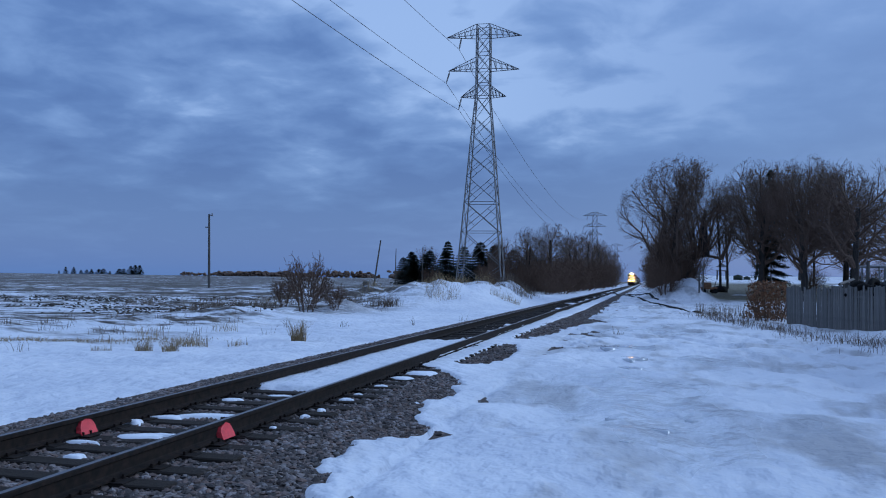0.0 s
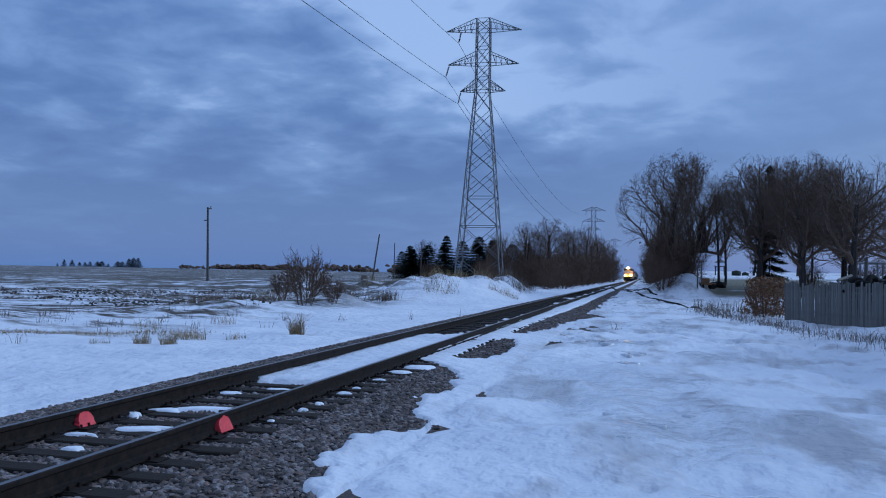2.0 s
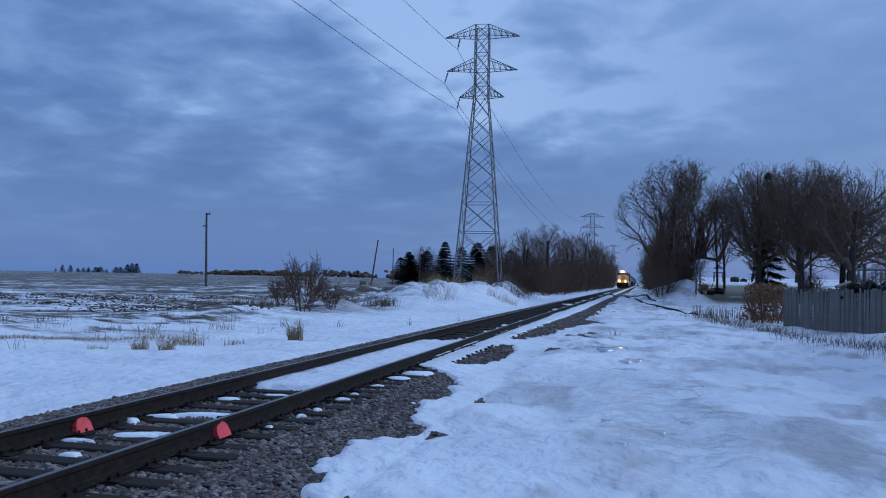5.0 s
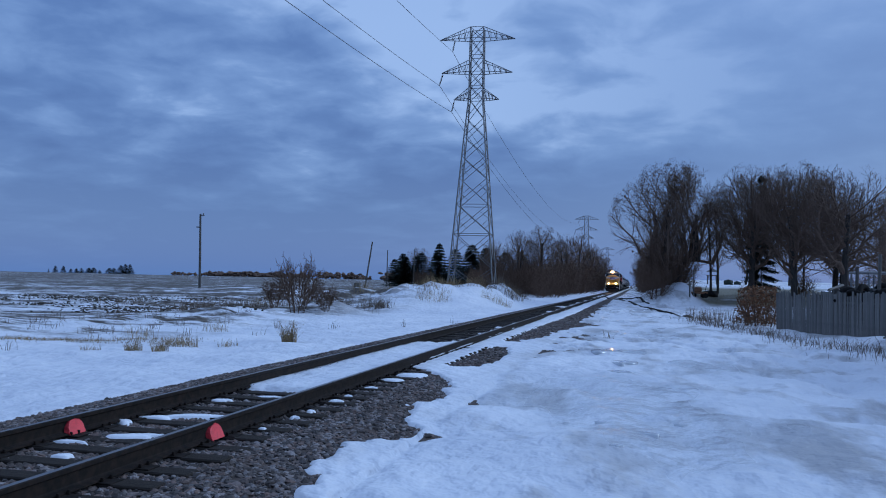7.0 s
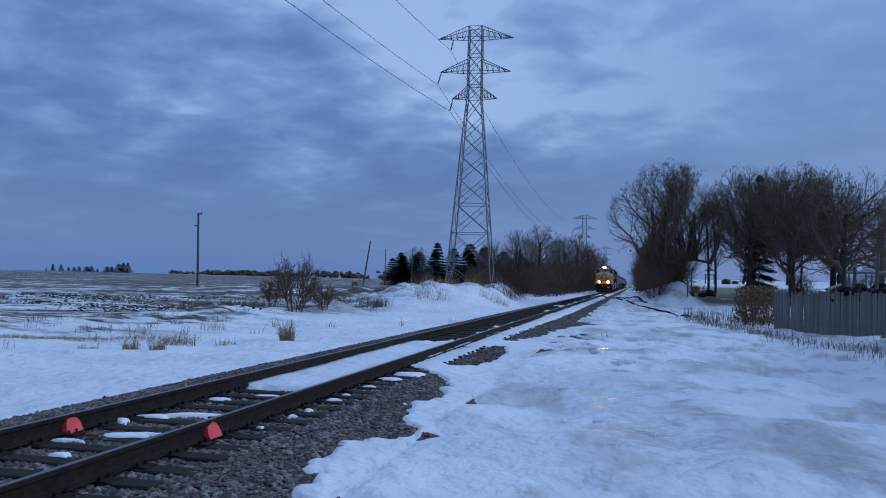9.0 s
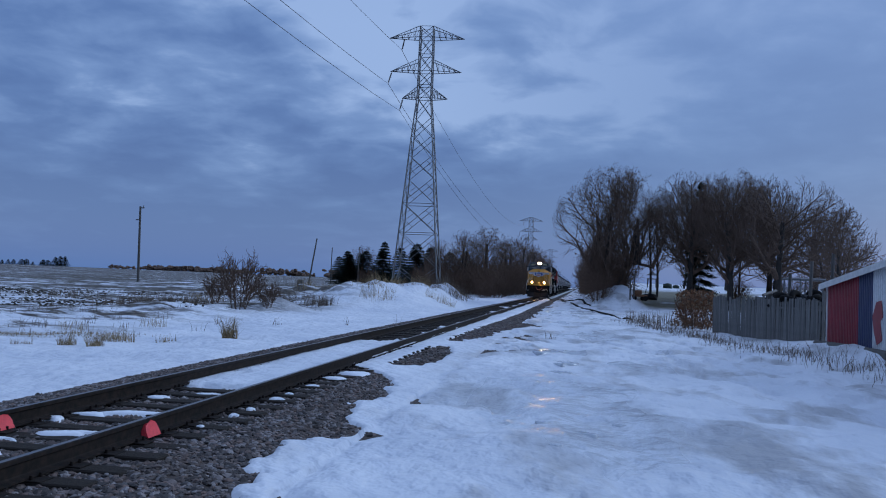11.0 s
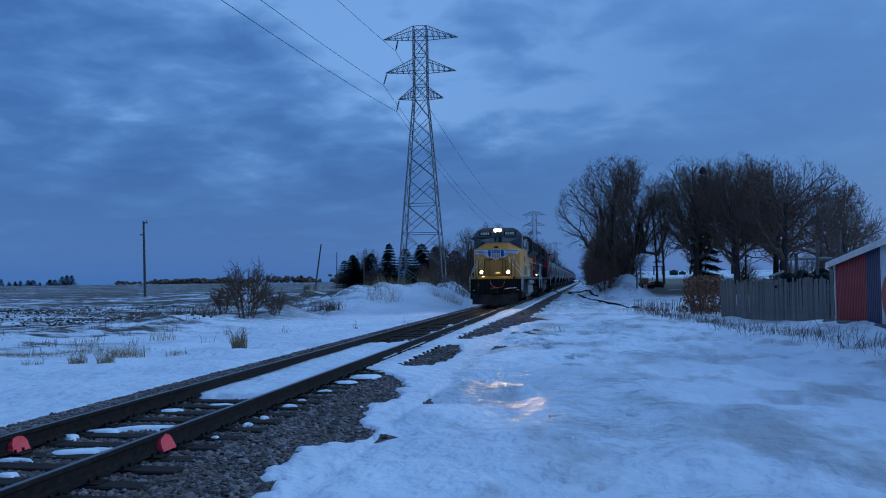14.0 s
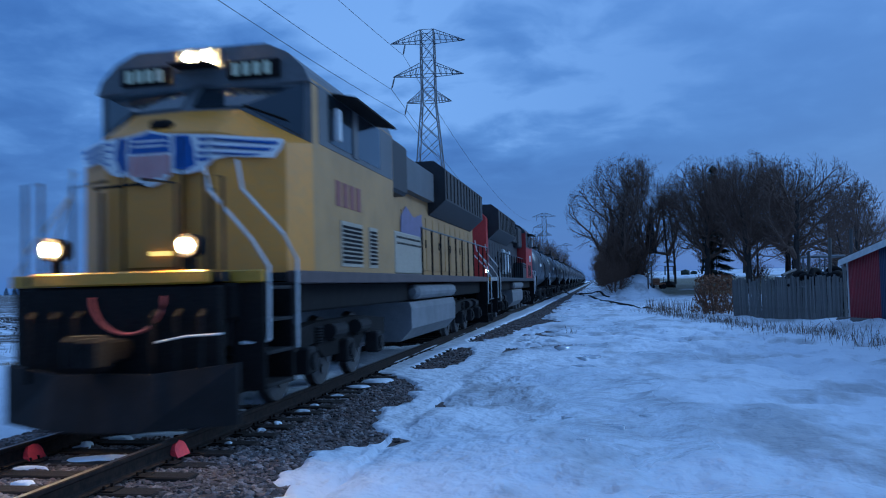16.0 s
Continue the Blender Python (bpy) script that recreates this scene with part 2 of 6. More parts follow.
BRIGHT = plain("bright_yellow_sill", (0.42, 0.24, 0.014), 0.45, 0.0, 0.15, 3.0)
GREY = plain("harbour_grey_paint", (0.105, 0.11, 0.115), 0.5, 0.0, 0.2, 1.5)
CREAM = plain("cream_panel", (0.40, 0.34, 0.25), 0.5, 0.0, 0.15, 2.0)
SILL = plain("dusty_sill", (0.085, 0.058, 0.052), 0.7, 0.0, 0.25, 3.0)
BLACK = plain("black_running_gear", (0.011, 0.0102, 0.010), 0.85, 0.0, 0.4, 4.0, grime=(0.028, 0.023, 0.020), spec=0.15)
GRIME = plain("dusty_plough_steel", (0.024, 0.0225, 0.022), 0.8, 0.0, 0.35, 3.0, spec=0.2)
DUSTY = plain("dusty_grey_tank", (0.19, 0.19, 0.195), 0.6, 0.0, 0.3, 2.0)
DARKGRILLE = plain("dark_radiator_grille", (0.018, 0.018, 0.020), 0.6, 0.0, 0.3, 8.0)
WHITE = plain("white_paint", (0.72, 0.72, 0.70), 0.5, 0.0, 0.1, 3.0)
BLUE = plain("emblem_blue", (0.020, 0.075, 0.30), 0.45, 0.0, 0.1, 3.0)
EMBLEM_RED = plain("emblem_red", (0.42, 0.10, 0.09), 0.5, 0.0, 0.15, 3.0)
SIGNAL_RED = plain("red_cab_paint", (0.42, 0.030, 0.026), 0.45, 0.0, 0.2, 1.5)
HOOD_BLACK = plain("black_hood_paint", (0.030, 0.034, 0.040), 0.45, 0.0, 0.3, 1.5)
TANK_BLACK = plain("black_tank_paint", (0.055, 0.064, 0.080), 0.34, 0.0, 0.35, 0.7, grime=(0.09, 0.09, 0.09))
GRAFFITI = plain("faded_purple_spray", (0.20, 0.17, 0.27), 0.5, 0.0, 0.25, 4.0)
NUMBER_RED = plain("faded_red_numerals", (0.24, 0.075, 0.06), 0.6, 0.0, 0.3, 9.0)
NUMBER = plain("pale_numerals", (0.62, 0.62, 0.42), 0.5, 0.0, 0.1, 4.0)
STEEL = plain("worn_wheel_steel", (0.11, 0.105, 0.10), 0.5, 0.6, 0.3, 6.0)
RUSTY = plain("rusty_machine", (0.20, 0.09, 0.04), 0.8, 0.0, 0.4, 5.0)
LAMP = glow("lit_headlight", (1.0, 0.56, 0.20), 1100.0)
DITCH = glow("lit_ditch_lamp", (1.0, 0.56, 0.20), 1100.0)
MARKER = glow("lit_step_lamp", (1.0, 0.62, 0.12), 1.6)
SMALL_LAMP = glow("lit_small_lamp", (1.0, 0.85, 0.6), 12.0)


def make_glass():
    m = Mat("dark_cab_glass")
    m.set((0.022, 0.027, 0.032), 0.08, 0.0, 0.8)
    return m.m


GLASS = make_glass()


def make_ice():
    m = Mat("wet_ice")
    m.set(m.mix(m.noise(7, 4), (0.42, 0.44, 0.48), (0.60, 0.62, 0.66)), m.ramp(m.noise(5, 3), [(0.3, 0.05), (0.7, 0.14)]), 0.0, 0.6)
    m.bump(m.noise(14, 3, stretch=(1, 0.5, 1)), 0.25, 0.01)
    return m.m


ICE = make_ice()


# ---- geometry helpers ----
class Geo:
    """Collects vertices and faces of one mesh."""

    def __init__(self):
        self.v, self.f = [], []

    def add(self, verts, faces):
        k = len(self.v)
        self.v.extend(tuple(p) for p in verts)
        self.f.extend(tuple(i + k for i in f) for f in faces)
        return self

    def box(self, x0, x1, y0, y1, z0, z1, bevel=0.0):
        b = min(bevel, (x1 - x0) / 3, (y1 - y0) / 3, (z1 - z0) / 3)
        if b <= 0:
            v = [(x, y, z) for z in (z0, z1) for y in (y0, y1) for x in (x0, x1)]
            return self.add(v, [(0, 2, 3, 1), (4, 5, 7, 6), (0, 1, 5, 4), (2, 6, 7, 3), (0, 4, 6, 2), (1, 3, 7, 5)])
        # chamfered along the length of each upright edge and round top and bottom
        ring = [(x0 + b, y0), (x1 - b, y0), (x1, y0 + b), (x1, y1 - b), (x1 - b, y1), (x0 + b, y1), (x0, y1 - b), (x0, y0 + b)]
        cx, cy = (x0 + x1) / 2, (y0 + y1) / 2
        hx, hy = (x1 - x0) / 2, (y1 - y0) / 2
        inner = [(cx + (x - cx) * (hx - b) / hx, cy + (y - cy) * (hy - b) / hy) for x, y in ring]
        v = [(*p, z0) for p in inner] + [(*p, z0 + b) for p in ring] + [(*p, z1 - b) for p in ring] + [(*p, z1) for p in inner]
        f = [tuple(range(7, -1, -1)), tuple(range(24, 32))]
        for r in range(3):
            f += [(r * 8 + i, r * 8 + (i + 1) % 8, r * 8 + 8 + (i + 1) % 8, r * 8 + 8 + i) for i in range(8)]
        return self.add(v, f)

    def tube(self, path, radii, n=6, cap=True):
        path = [Vector(p) for p in path]
        if isinstance(radii, (int, float)):
            radii = [radii] * len(path)
        rings = []
        for i, p in enumerate(path):
            d = (path[min(i + 1, len(path) - 1)] - path[max(i - 1, 0)]).normalized()
            ref = Vector((0, 0, 1)) if abs(d.z) < 0.9 else Vector((1, 0, 0))
            a = d.cross(ref).normalized()
            b = d.cross(a)
            rings.append([p + (a * math.cos(t) + b * math.sin(t)) * radii[i] for t in [2 * math.pi * k / n for k in range(n)]])
        v = [p for r in rings for p in r]
        f = [(r * n + k, r * n + (k + 1) % n, r * n + n + (k + 1) % n, r * n + n + k) for r in range(len(rings) - 1) for k in range(n)]
        if cap:
            f += [tuple(range(n - 1, -1, -1)), tuple(range(len(v) - n, len(v)))]
        return self.add(v, f)

    def prism(self, outline, y0, y1):
        """An outline in x, z drawn out along y."""
        n = len(outline)
        v = [(x, y0, z) for x, z in outline] + [(x, y1, z) for x, z in outline]
        return self.add(v, [tuple(range(n)), tuple(range(2 * n - 1, n - 1, -1))] + [(i + n, (i + 1) % n + n, (i + 1) % n, i) for i in range(n)])

    def side(self, outline, x0, x1):
        """An outline in y, z drawn out along x."""
        n = len(outline)
        v = [(x0, y, z) for y, z in outline] + [(x1, y, z) for y, z in outline]
        return self.add(v, [tuple(range(n)), tuple(range(2 * n - 1, n - 1, -1))] + [(i + n, (i + 1) % n + n, (i + 1) % n, i) for i in range(n)])

    def disc(self, c, axis, r, depth, n=18):
        c, axis = Vector(c), Vector(axis).normalized()
        return self.tube([c, c + axis * depth * 0.7, c + axis * depth], [r, r, r * 0.85], n)

    def mesh(self, name, mat, smooth=False):
        me = bpy.data.meshes.new(name)
        me.from_pydata([tuple(p) for p in self.v], [], self.f)
        me.materials.append(mat)
        if smooth:
            me.polygons.foreach_set("use_smooth", [True] * len(me.polygons))
        me.update()
        return me


def fixed(me):
    bm = bmesh.new()
    bm.from_mesh(me)
    bmesh.ops.recalc_face_normals(bm, faces=bm.faces)
    bm.to_mesh(me)
    bm.free()
    return me


def part(name, geo, material, parent, label="", smooth=False):
    """One mesh object under a thing or under a part."""
    ob = new(name, fixed(geo.mesh(name, material, smooth)))
    ob.parent = parent
    if label:
        tagged(ob, label)
    return ob


def thing(name, label, category, m=None, group="", kind=""):
    ob = new(name)
    ob.empty_display_size = 0.2
    if m is not None:
        ob.matrix_basis = m
    return tagged(ob, label, category, group, kind)


def solid(name, geo, material, label, category="", group="", kind="", m=None, smooth=False):
    ob = new(name, fixed(geo.mesh(name, material, smooth)))
    if m is not None:
        ob.matrix_basis = m
    return tagged(ob, label, category, group, kind)


def arrays(name, verts, faces, material, smooth=False):
    """A mesh from arrays; all faces have the same number of corners."""
    me = bpy.data.meshes.new(name)
    n, k = len(faces), faces.shape[1]
    me.vertices.add(len(verts))
    me.vertices.foreach_set("co", np.asarray(verts, np.float32).ravel())
    me.loops.add(n * k)
    me.loops.foreach_set("vertex_index", np.asarray(faces, np.int32).ravel())
    me.polygons.add(n)
    me.polygons.foreach_set("loop_start", np.arange(0, n * k, k, dtype=np.int32))
    me.polygons.foreach_set("use_smooth", [smooth] * n)
    me.materials.append(material)
    me.update(calc_edges=True)
    return me


def lattice_noise(x, y, scale, seed=0, octaves=3):
    """Smooth value noise on arrays, about -1 to 1."""
    out, amp, tot = np.zeros_like(x, dtype=float), 1.0, 0.0
    for o in range(octaves):
        u, v = x / scale * 2**o + 17.3 * seed + 5.1 * o, y / scale * 2**o + 9.7 * seed + 3.3 * o
        i, j = np.floor(u), np.floor(v)
        a, b = u - i, v - j
        a, b = a * a * (3 - 2 * a), b * b * (3 - 2 * b)

        def h(p, q):
            s = np.sin(p * 127.1 + q * 311.7 + seed * 74.7 + o * 13.1) * 43758.5453
            return s - np.floor(s)
        out += amp * ((h(i, j) * (1 - a) + h(i + 1, j) * a) * (1 - b) + (h(i, j + 1) * (1 - a) + h(i + 1, j + 1) * a) * b)
        tot += amp
        amp *= 0.5
    return out / tot * 2 - 1


def smooth(a, b, x):
    t = np.clip((x - a) / (b - a), 0, 1)
    return t * t * (3 - 2 * t)


# ---- the track's line and the lie of the land ----
def bend(y):
    y = np.asarray(y, float) - 45
    return np.where(y > 20, y, np.where(y < -20, 0, (y + 20) ** 2 / 80))


def track_x(y):
    return -5.02 + 0.0047 * bend(y)


def bed_z(x, y):
    """The ballast bed: flat under the ties, shoulders falling away."""
    u = np.abs(x - track_x(y))
    return -0.236 - 0.13 * smooth(1.35, 2.9, u) - np.where(x < track_x(y), 0.35 * smooth(2.35, 3.2, u), 0.4 * smooth(3.4, 4.6, u))


def blob(x, y, cx, cy, rx, ry, turn=0.0):
    c, s = math.cos(turn), math.sin(turn)
    u, v = ((x - cx) * c + (y - cy) * s) / rx, (-(x - cx) * s + (y - cy) * c) / ry
    return np.exp(-(u * u + v * v))


def ground_z(x, y):
    x, y = np.asarray(x, float), np.asarray(y, float)
    u = x - track_x(y)
    z = np.full_like(x, -0.33)
    z += 0.05 * smooth(2.4, 3.2, u) * (1 - smooth(6, 12, u))
    open_snow = smooth(1.9, 2.8, np.abs(u))
    z += (0.17 * (np.abs(lattice_noise(x, y * 0.8, 1.7, 1, 2)) - 0.3) + 0.05 * lattice_noise(x, y, 0.42, 14, 2)) * open_snow
    trodden = smooth(-0.25, 0.30, lattice_noise(x, y * 0.5, 3.6, 15, 2)) * smooth(2.2, 3.4, u) * smooth(12.5, 9.5, u)
    pits = smooth(0.18, 0.38, lattice_noise(x * 1.15 + 0.25 * y, y * 0.72, 0.36, 16, 1))
    z -= 0.16 * pits * trodden
    z -= 0.09 * smooth(0.1, 0.5, lattice_noise(x, y * 0.42, 1.3, 18, 2)) * trodden
    z += 0.05 * lattice_noise(x, y * 0.6, 4.0, 2, 3) * smooth(2.0, 4.0, np.abs(u))
    z += -0.06 * smooth(-3.5, -7, u) + 0.10 * lattice_noise(x, y, 9.0, 3, 3) * smooth(-4, -9, u)
    # ploughed-up snow bank beside the track
    bank = 0.75 * blob(x, y, -17.0, 43, 2.4, 1.6) + 1.75 * blob(x, y, -14.6, 56, 4.2, 5.0, 0.2) + 1.5 * blob(x, y, -11.5, 63, 2.6, 4.5)
    bank += 1.7 * blob(x, y, -12.4, 76, 2.0, 6.5) + 1.0 * blob(x, y, -22, 64, 6, 5) + 0.9 * blob(x, y, -34, 80, 14, 8)
    bank += 0.45 * blob(x, y, -18, 34, 4, 3)
    z += bank * (0.85 + 0.35 * lattice_noise(x, y, 2.2, 4, 4) + 0.45 * np.abs(lattice_noise(x, y, 1.5, 19, 2))) * smooth(-2.4, -5.0, u)
    # snow bank and rising yard across the track
    rise = 1.5 * blob(x, y, 3.0, 86, 2.4, 6) + 1.6 * blob(x, y, 5.0, 84, 1.4, 4) + 1.0 * blob(x, y, 1.0, 104, 2.2, 12)
    z += rise * (1 + 0.25 * lattice_noise(x, y, 2.0, 5, 4))
    z += smooth(4.0, 8.0, x) * (1.15 * smooth(74, 100, y) + 1.2 * smooth(104, 140, y) + 1.4 * smooth(145, 230, y))
    z += 0.35 * blob(x, y, 8.2, 26, 0.7, 5.0) + 0.10 * smooth(6.2, 8.6, x) * smooth(50, 30, y)
    z += 2.0 * smooth(150, 900, np.hypot(x, y)) * smooth(-60, -300, x)
    # bare ballast: the snow sheet dives below the bed
    wob = 0.30 * lattice_noise(x, y, 0.8, 6, 4) + 0.26 * lattice_noise(x, y, 0.24, 7, 2)
    edge = np.interp(y, [0, 5.5, 6.4, 7.4, 8.8, 9.6, 11, 12, 13.4, 14.6, 15.6], [2.7, 2.55, 2.45, 2.15, 2.05, 2.45, 2.10, 2.15, 2.1, 1.75, 0.85])
    bare = (1 - smooth(-0.10, 0.05, u - edge - wob * 0.9)) * (1 - smooth(15.2, 15.9, y + wob))
    bare = np.maximum(bare, smooth(0.30, 0.42, blob(u, y, 1.55, 19.3, 0.5, 2.7) + wob * 0.40) * smooth(1.28, 1.36, u))
    inner = np.interp(y, [24.8, 31, 40, 50, 84], [1.34, 1.36, 1.5, 1.67, 1.62]) + np.maximum(wob, -0.05) * 0.5
    outer = np.interp(y, [23.5, 24.4, 29, 33, 36.5, 38.4, 41, 51, 85], [1.1, 1.9, 2.26, 2.48, 2.7, 3.6, 2.6, 2.57, 2.58]) + wob * 0.9
    bare = np.maximum(bare, smooth(-0.06, 0.06, u - inner) * (1 - smooth(-0.06, 0.06, u - outer)) * smooth(23.3, 24.2, y))
    mid = smooth(0.0, 0.16, 0.30 * lattice_noise(x, y, 1.1, 9, 3) + 0.25 * (1 - smooth(10.2, 12.6, y)) - 0.40 * smooth(11.2, 13.0, y) * (1 - smooth(20, 23, y)) + 0.08)
    mid = np.maximum(mid, 1 - smooth(9.0, 10.6, y + wob)) * (1 - smooth(0.72, 0.80, np.abs(u)))
    mid = np.maximum(mid, smooth(21.5, 24.5, y + wob * 4) * (1 - smooth(0.10, 0.30, u + wob * 1.2)) * smooth(-0.42, -0.30, lattice_noise(x, y * 0.5, 1.2, 20, 2)) * (1 - smooth(0.72, 0.80, np.abs(u))))
    shoulder = np.interp(y, [0, 9, 16, 30, 60], [2.46, 2.50, 2.50, 2.45, 2.4])
    left = smooth(-0.10, 0.06, u + shoulder + wob * 0.35) * (1 - smooth(-0.8, -0.75, u))
    bare = np.maximum(np.maximum(bare * smooth(0.72, 0.80, u), mid), left)
    over = bed_z(x, y) + 0.055 + 0.02 * lattice_noise(x, y, 0.6, 8, 3)
    z = np.where(np.abs(u) < 2.6, np.maximum(z, over), z)
    over_mid = -0.15 + 0.02 * lattice_noise(x, y, 0.7, 11, 3)
    z = np.where(np.abs(u) < 0.80, np.maximum(z, over_mid), z)
    under = bed_z(x, y) - 0.09
    near = np.abs(u) < 4.6
    return np.where(near, z * (1 - bare) + np.minimum(z, under) * bare, z)


def steps(*spans):
    out = []
    for a, b, d in spans:
        out += list(np.arange(a, b, d))
    return np.array(out)


def far_steps(a, b, first, grow):
    out, d = [a], first
    while out[-1] < b:
        out.append(out[-1] + d)
        d *= grow
    return np.array(out)


def make_terrain():
    xs = np.concatenate([-far_steps(24, 4000, 0.8, 1.13)[::-1], steps((-24, -7.8, 0.3), (-7.8, -5.8, 0.09), (-5.8, -1.5, 0.055), (-1.5, 4, 0.09), (4, 10, 0.22), (10, 24, 0.6)), far_steps(24, 4000, 0.8, 1.16)])
    ys = np.concatenate([-far_steps(2, 3000, 1.0, 1.3)[::-1], steps((-1.5, 3.5, 0.4), (3.5, 17, 0.06), (17, 32, 0.16), (32, 110, 0.6)), far_steps(110, 4500, 1.0, 1.10)])
    gx, gy = np.meshgrid(xs, ys)
    z = ground_z(gx, gy)
    verts = np.stack([gx.ravel(), gy.ravel(), z.ravel()], 1)
    n, k = len(ys), len(xs)
    i = (np.arange(n - 1)[:, None] * k + np.arange(k - 1)[None]).ravel()
    faces = np.stack([i, i + 1, i + k + 1, i + k], 1)
    tagged(new("ground", arrays("ground", verts, faces, GROUND, True)), "blue-white trodden snow over field and yard", "ground", kind="structure")


make_terrain()


# ---- ballast, ties and rails ----
def ribbon(profile, y0, y1, step):
    """A closed profile in (offset, z), drawn out along the track's line."""
    ys = np.arange(y0, y1 + step, step)
    c = track_x(ys)
    prof = np.array(profile)
    n = len(prof)
    verts = np.concatenate([np.stack([c[i] + prof[:, 0], np.full(n, y), prof[:, 1]], 1) for i, y in enumerate(ys)])
    idx = np.arange(len(ys) - 1)[:, None] * n
    k = np.arange(n)
    faces = np.stack([idx + k, idx + (k + 1) % n, idx + n + (k + 1) % n, idx + n + k], -1).reshape(-1, 4)
    return verts, faces


def make_bed():
    us = np.concatenate([np.arange(-4.6, -1.2, 0.2), np.arange(-1.2, 1.2, 0.3), np.arange(1.2, 4.7, 0.2)])
    ys = np.concatenate([np.arange(-40, 3, 2.0), np.arange(3, 40, 0.4), far_steps(40, 900, 2, 1.1)])
    gu, gy = np.meshgrid(us, ys)
    gx = gu + track_x(gy)
    z = bed_z(gx, gy) + 0.012 * lattice_noise(gx, gy, 0.5, 12, 2)
    k, n = len(us), len(ys)
    i = (np.arange(n - 1)[:, None] * k + np.arange(k - 1)[None]).ravel()
    verts = np.stack([gx.ravel(), gy.ravel(), z.ravel()], 1)
    tagged(new("ballast_bed", arrays("ballast_bed", verts, np.stack([i, i + 1, i + k + 1, i + k], 1), BED, True)), "grey crushed-stone ballast bed under the track, colour darkened as shade between stones", "ballast", kind="structure")


make_bed()

ICO = (1 + 5**0.5) / 2
ICO_V = np.array([(-1, ICO, 0), (1, ICO, 0), (-1, -ICO, 0), (1, -ICO, 0), (0, -1, ICO), (0, 1, ICO), (0, -1, -ICO), (0, 1, -ICO), (ICO, 0, -1), (ICO, 0, 1), (-ICO, 0, -1), (-ICO, 0, 1)]) / 1.9
ICO_F = np.array([(0, 11, 5), (0, 5, 1), (0, 1, 7), (0, 7, 10), (0, 10, 11), (1, 5, 9), (5, 11, 4), (11, 10, 2), (10, 7, 6), (7, 1, 8), (3, 9, 4), (3, 4, 2), (3, 2, 6), (3, 6, 8), (3, 8, 9), (4, 9, 5), (2, 4, 11), (6, 2, 10), (8, 6, 7), (9, 8, 1)])


def scatter(name, xs, ys, zs, size, material, label, seed, squash=0.75, category="ballast stones"):
    """Many angular stones in one mesh."""
    rng = np.random.default_rng(seed)
    n = len(xs)
    v = ICO_V[None] * (1 + rng.uniform(-0.30, 0.30, (n, 12, 1)))
    v = v * np.stack([rng.uniform(0.7, 1.3, n), rng.uniform(0.7, 1.3, n), rng.uniform(0.5, 1.0, n) * squash], 1)[:, None]
    a = rng.uniform(0, 6.28, n)
    tilt = rng.uniform(-0.6, 0.6, n)
    c, s = np.cos(a)[:, None], np.sin(a)[:, None]
    ct, st = np.cos(tilt)[:, None], np.sin(tilt)[:, None]
    x, y, z = v[..., 0], v[..., 1], v[..., 2]
    y, z = y * ct - z * st, y * st + z * ct
    x, y = x * c - y * s, x * s + y * c
    r = (size * rng.uniform(0.6, 1.35, n))[:, None]
    verts = np.stack([x * r + xs[:, None], y * r + ys[:, None], z * r + zs[:, None]], -1).reshape(-1, 3)
    faces = (ICO_F[None] + 12 * np.arange(n)[:, None, None]).reshape(-1, 3)
    return tagged(new(name, arrays(name, verts, faces, material)), label, category, kind="stuff")


def make_stones():
    rng = np.random.default_rng(3)
    xs, ys, zs = [], [], []
    for y0, y1, u0, u1, n in ((3.2, 9, -3.1, 2.9, 20000), (9, 16.5, -3.3, 2.7, 20000), (16.5, 34, -3.6, 2.9, 14000), (34, 75, -3.6, 3.8, 12000)):
        y = rng.uniform(y0, y1, n)
        u = rng.uniform(u0, u1, n)
        x = u + track_x(y)
        keep = ground_z(x, y) < bed_z(x, y) - 0.015
        xs.append(x[keep]), ys.append(y[keep]), zs.append(bed_z(x, y)[keep])
    xs, ys, zs = np.concatenate(xs), np.concatenate(ys), np.concatenate(zs)
    scatter("ballast_stones", xs, ys, zs + 0.004, 0.034, STONE, "loose grey and pinkish crushed ballast stones", 5)


make_stones()


def make_track():
    track = thing("railway_track", "single railway track of dark rusty rails on timber ties", "railway track", kind="structure")
    head = [(-0.036, -0.040), (-0.036, -0.008), (-0.026, 0.0), (0.026, 0.0), (0.036, -0.008), (0.036, -0.040), (0.010, -0.055), (0.009, -0.145), (0.020, -0.160), (0.072, -0.172), (0.072, -0.185), (-0.072, -0.185), (-0.072, -0.172), (-0.020, -0.160), (-0.009, -0.145), (-0.010, -0.055)]
    for side in (-0.7525, 0.7525):
        v, f = ribbon([(x + side, z) for x, z in head], -40, 900, 2.0)
        ob = new("rail", fixed(arrays("rail", v, f, RAIL)))
        ob.parent = track
        tagged(ob, "rusty steel rail with a worn bright top")
    return track


TRACK = make_track()


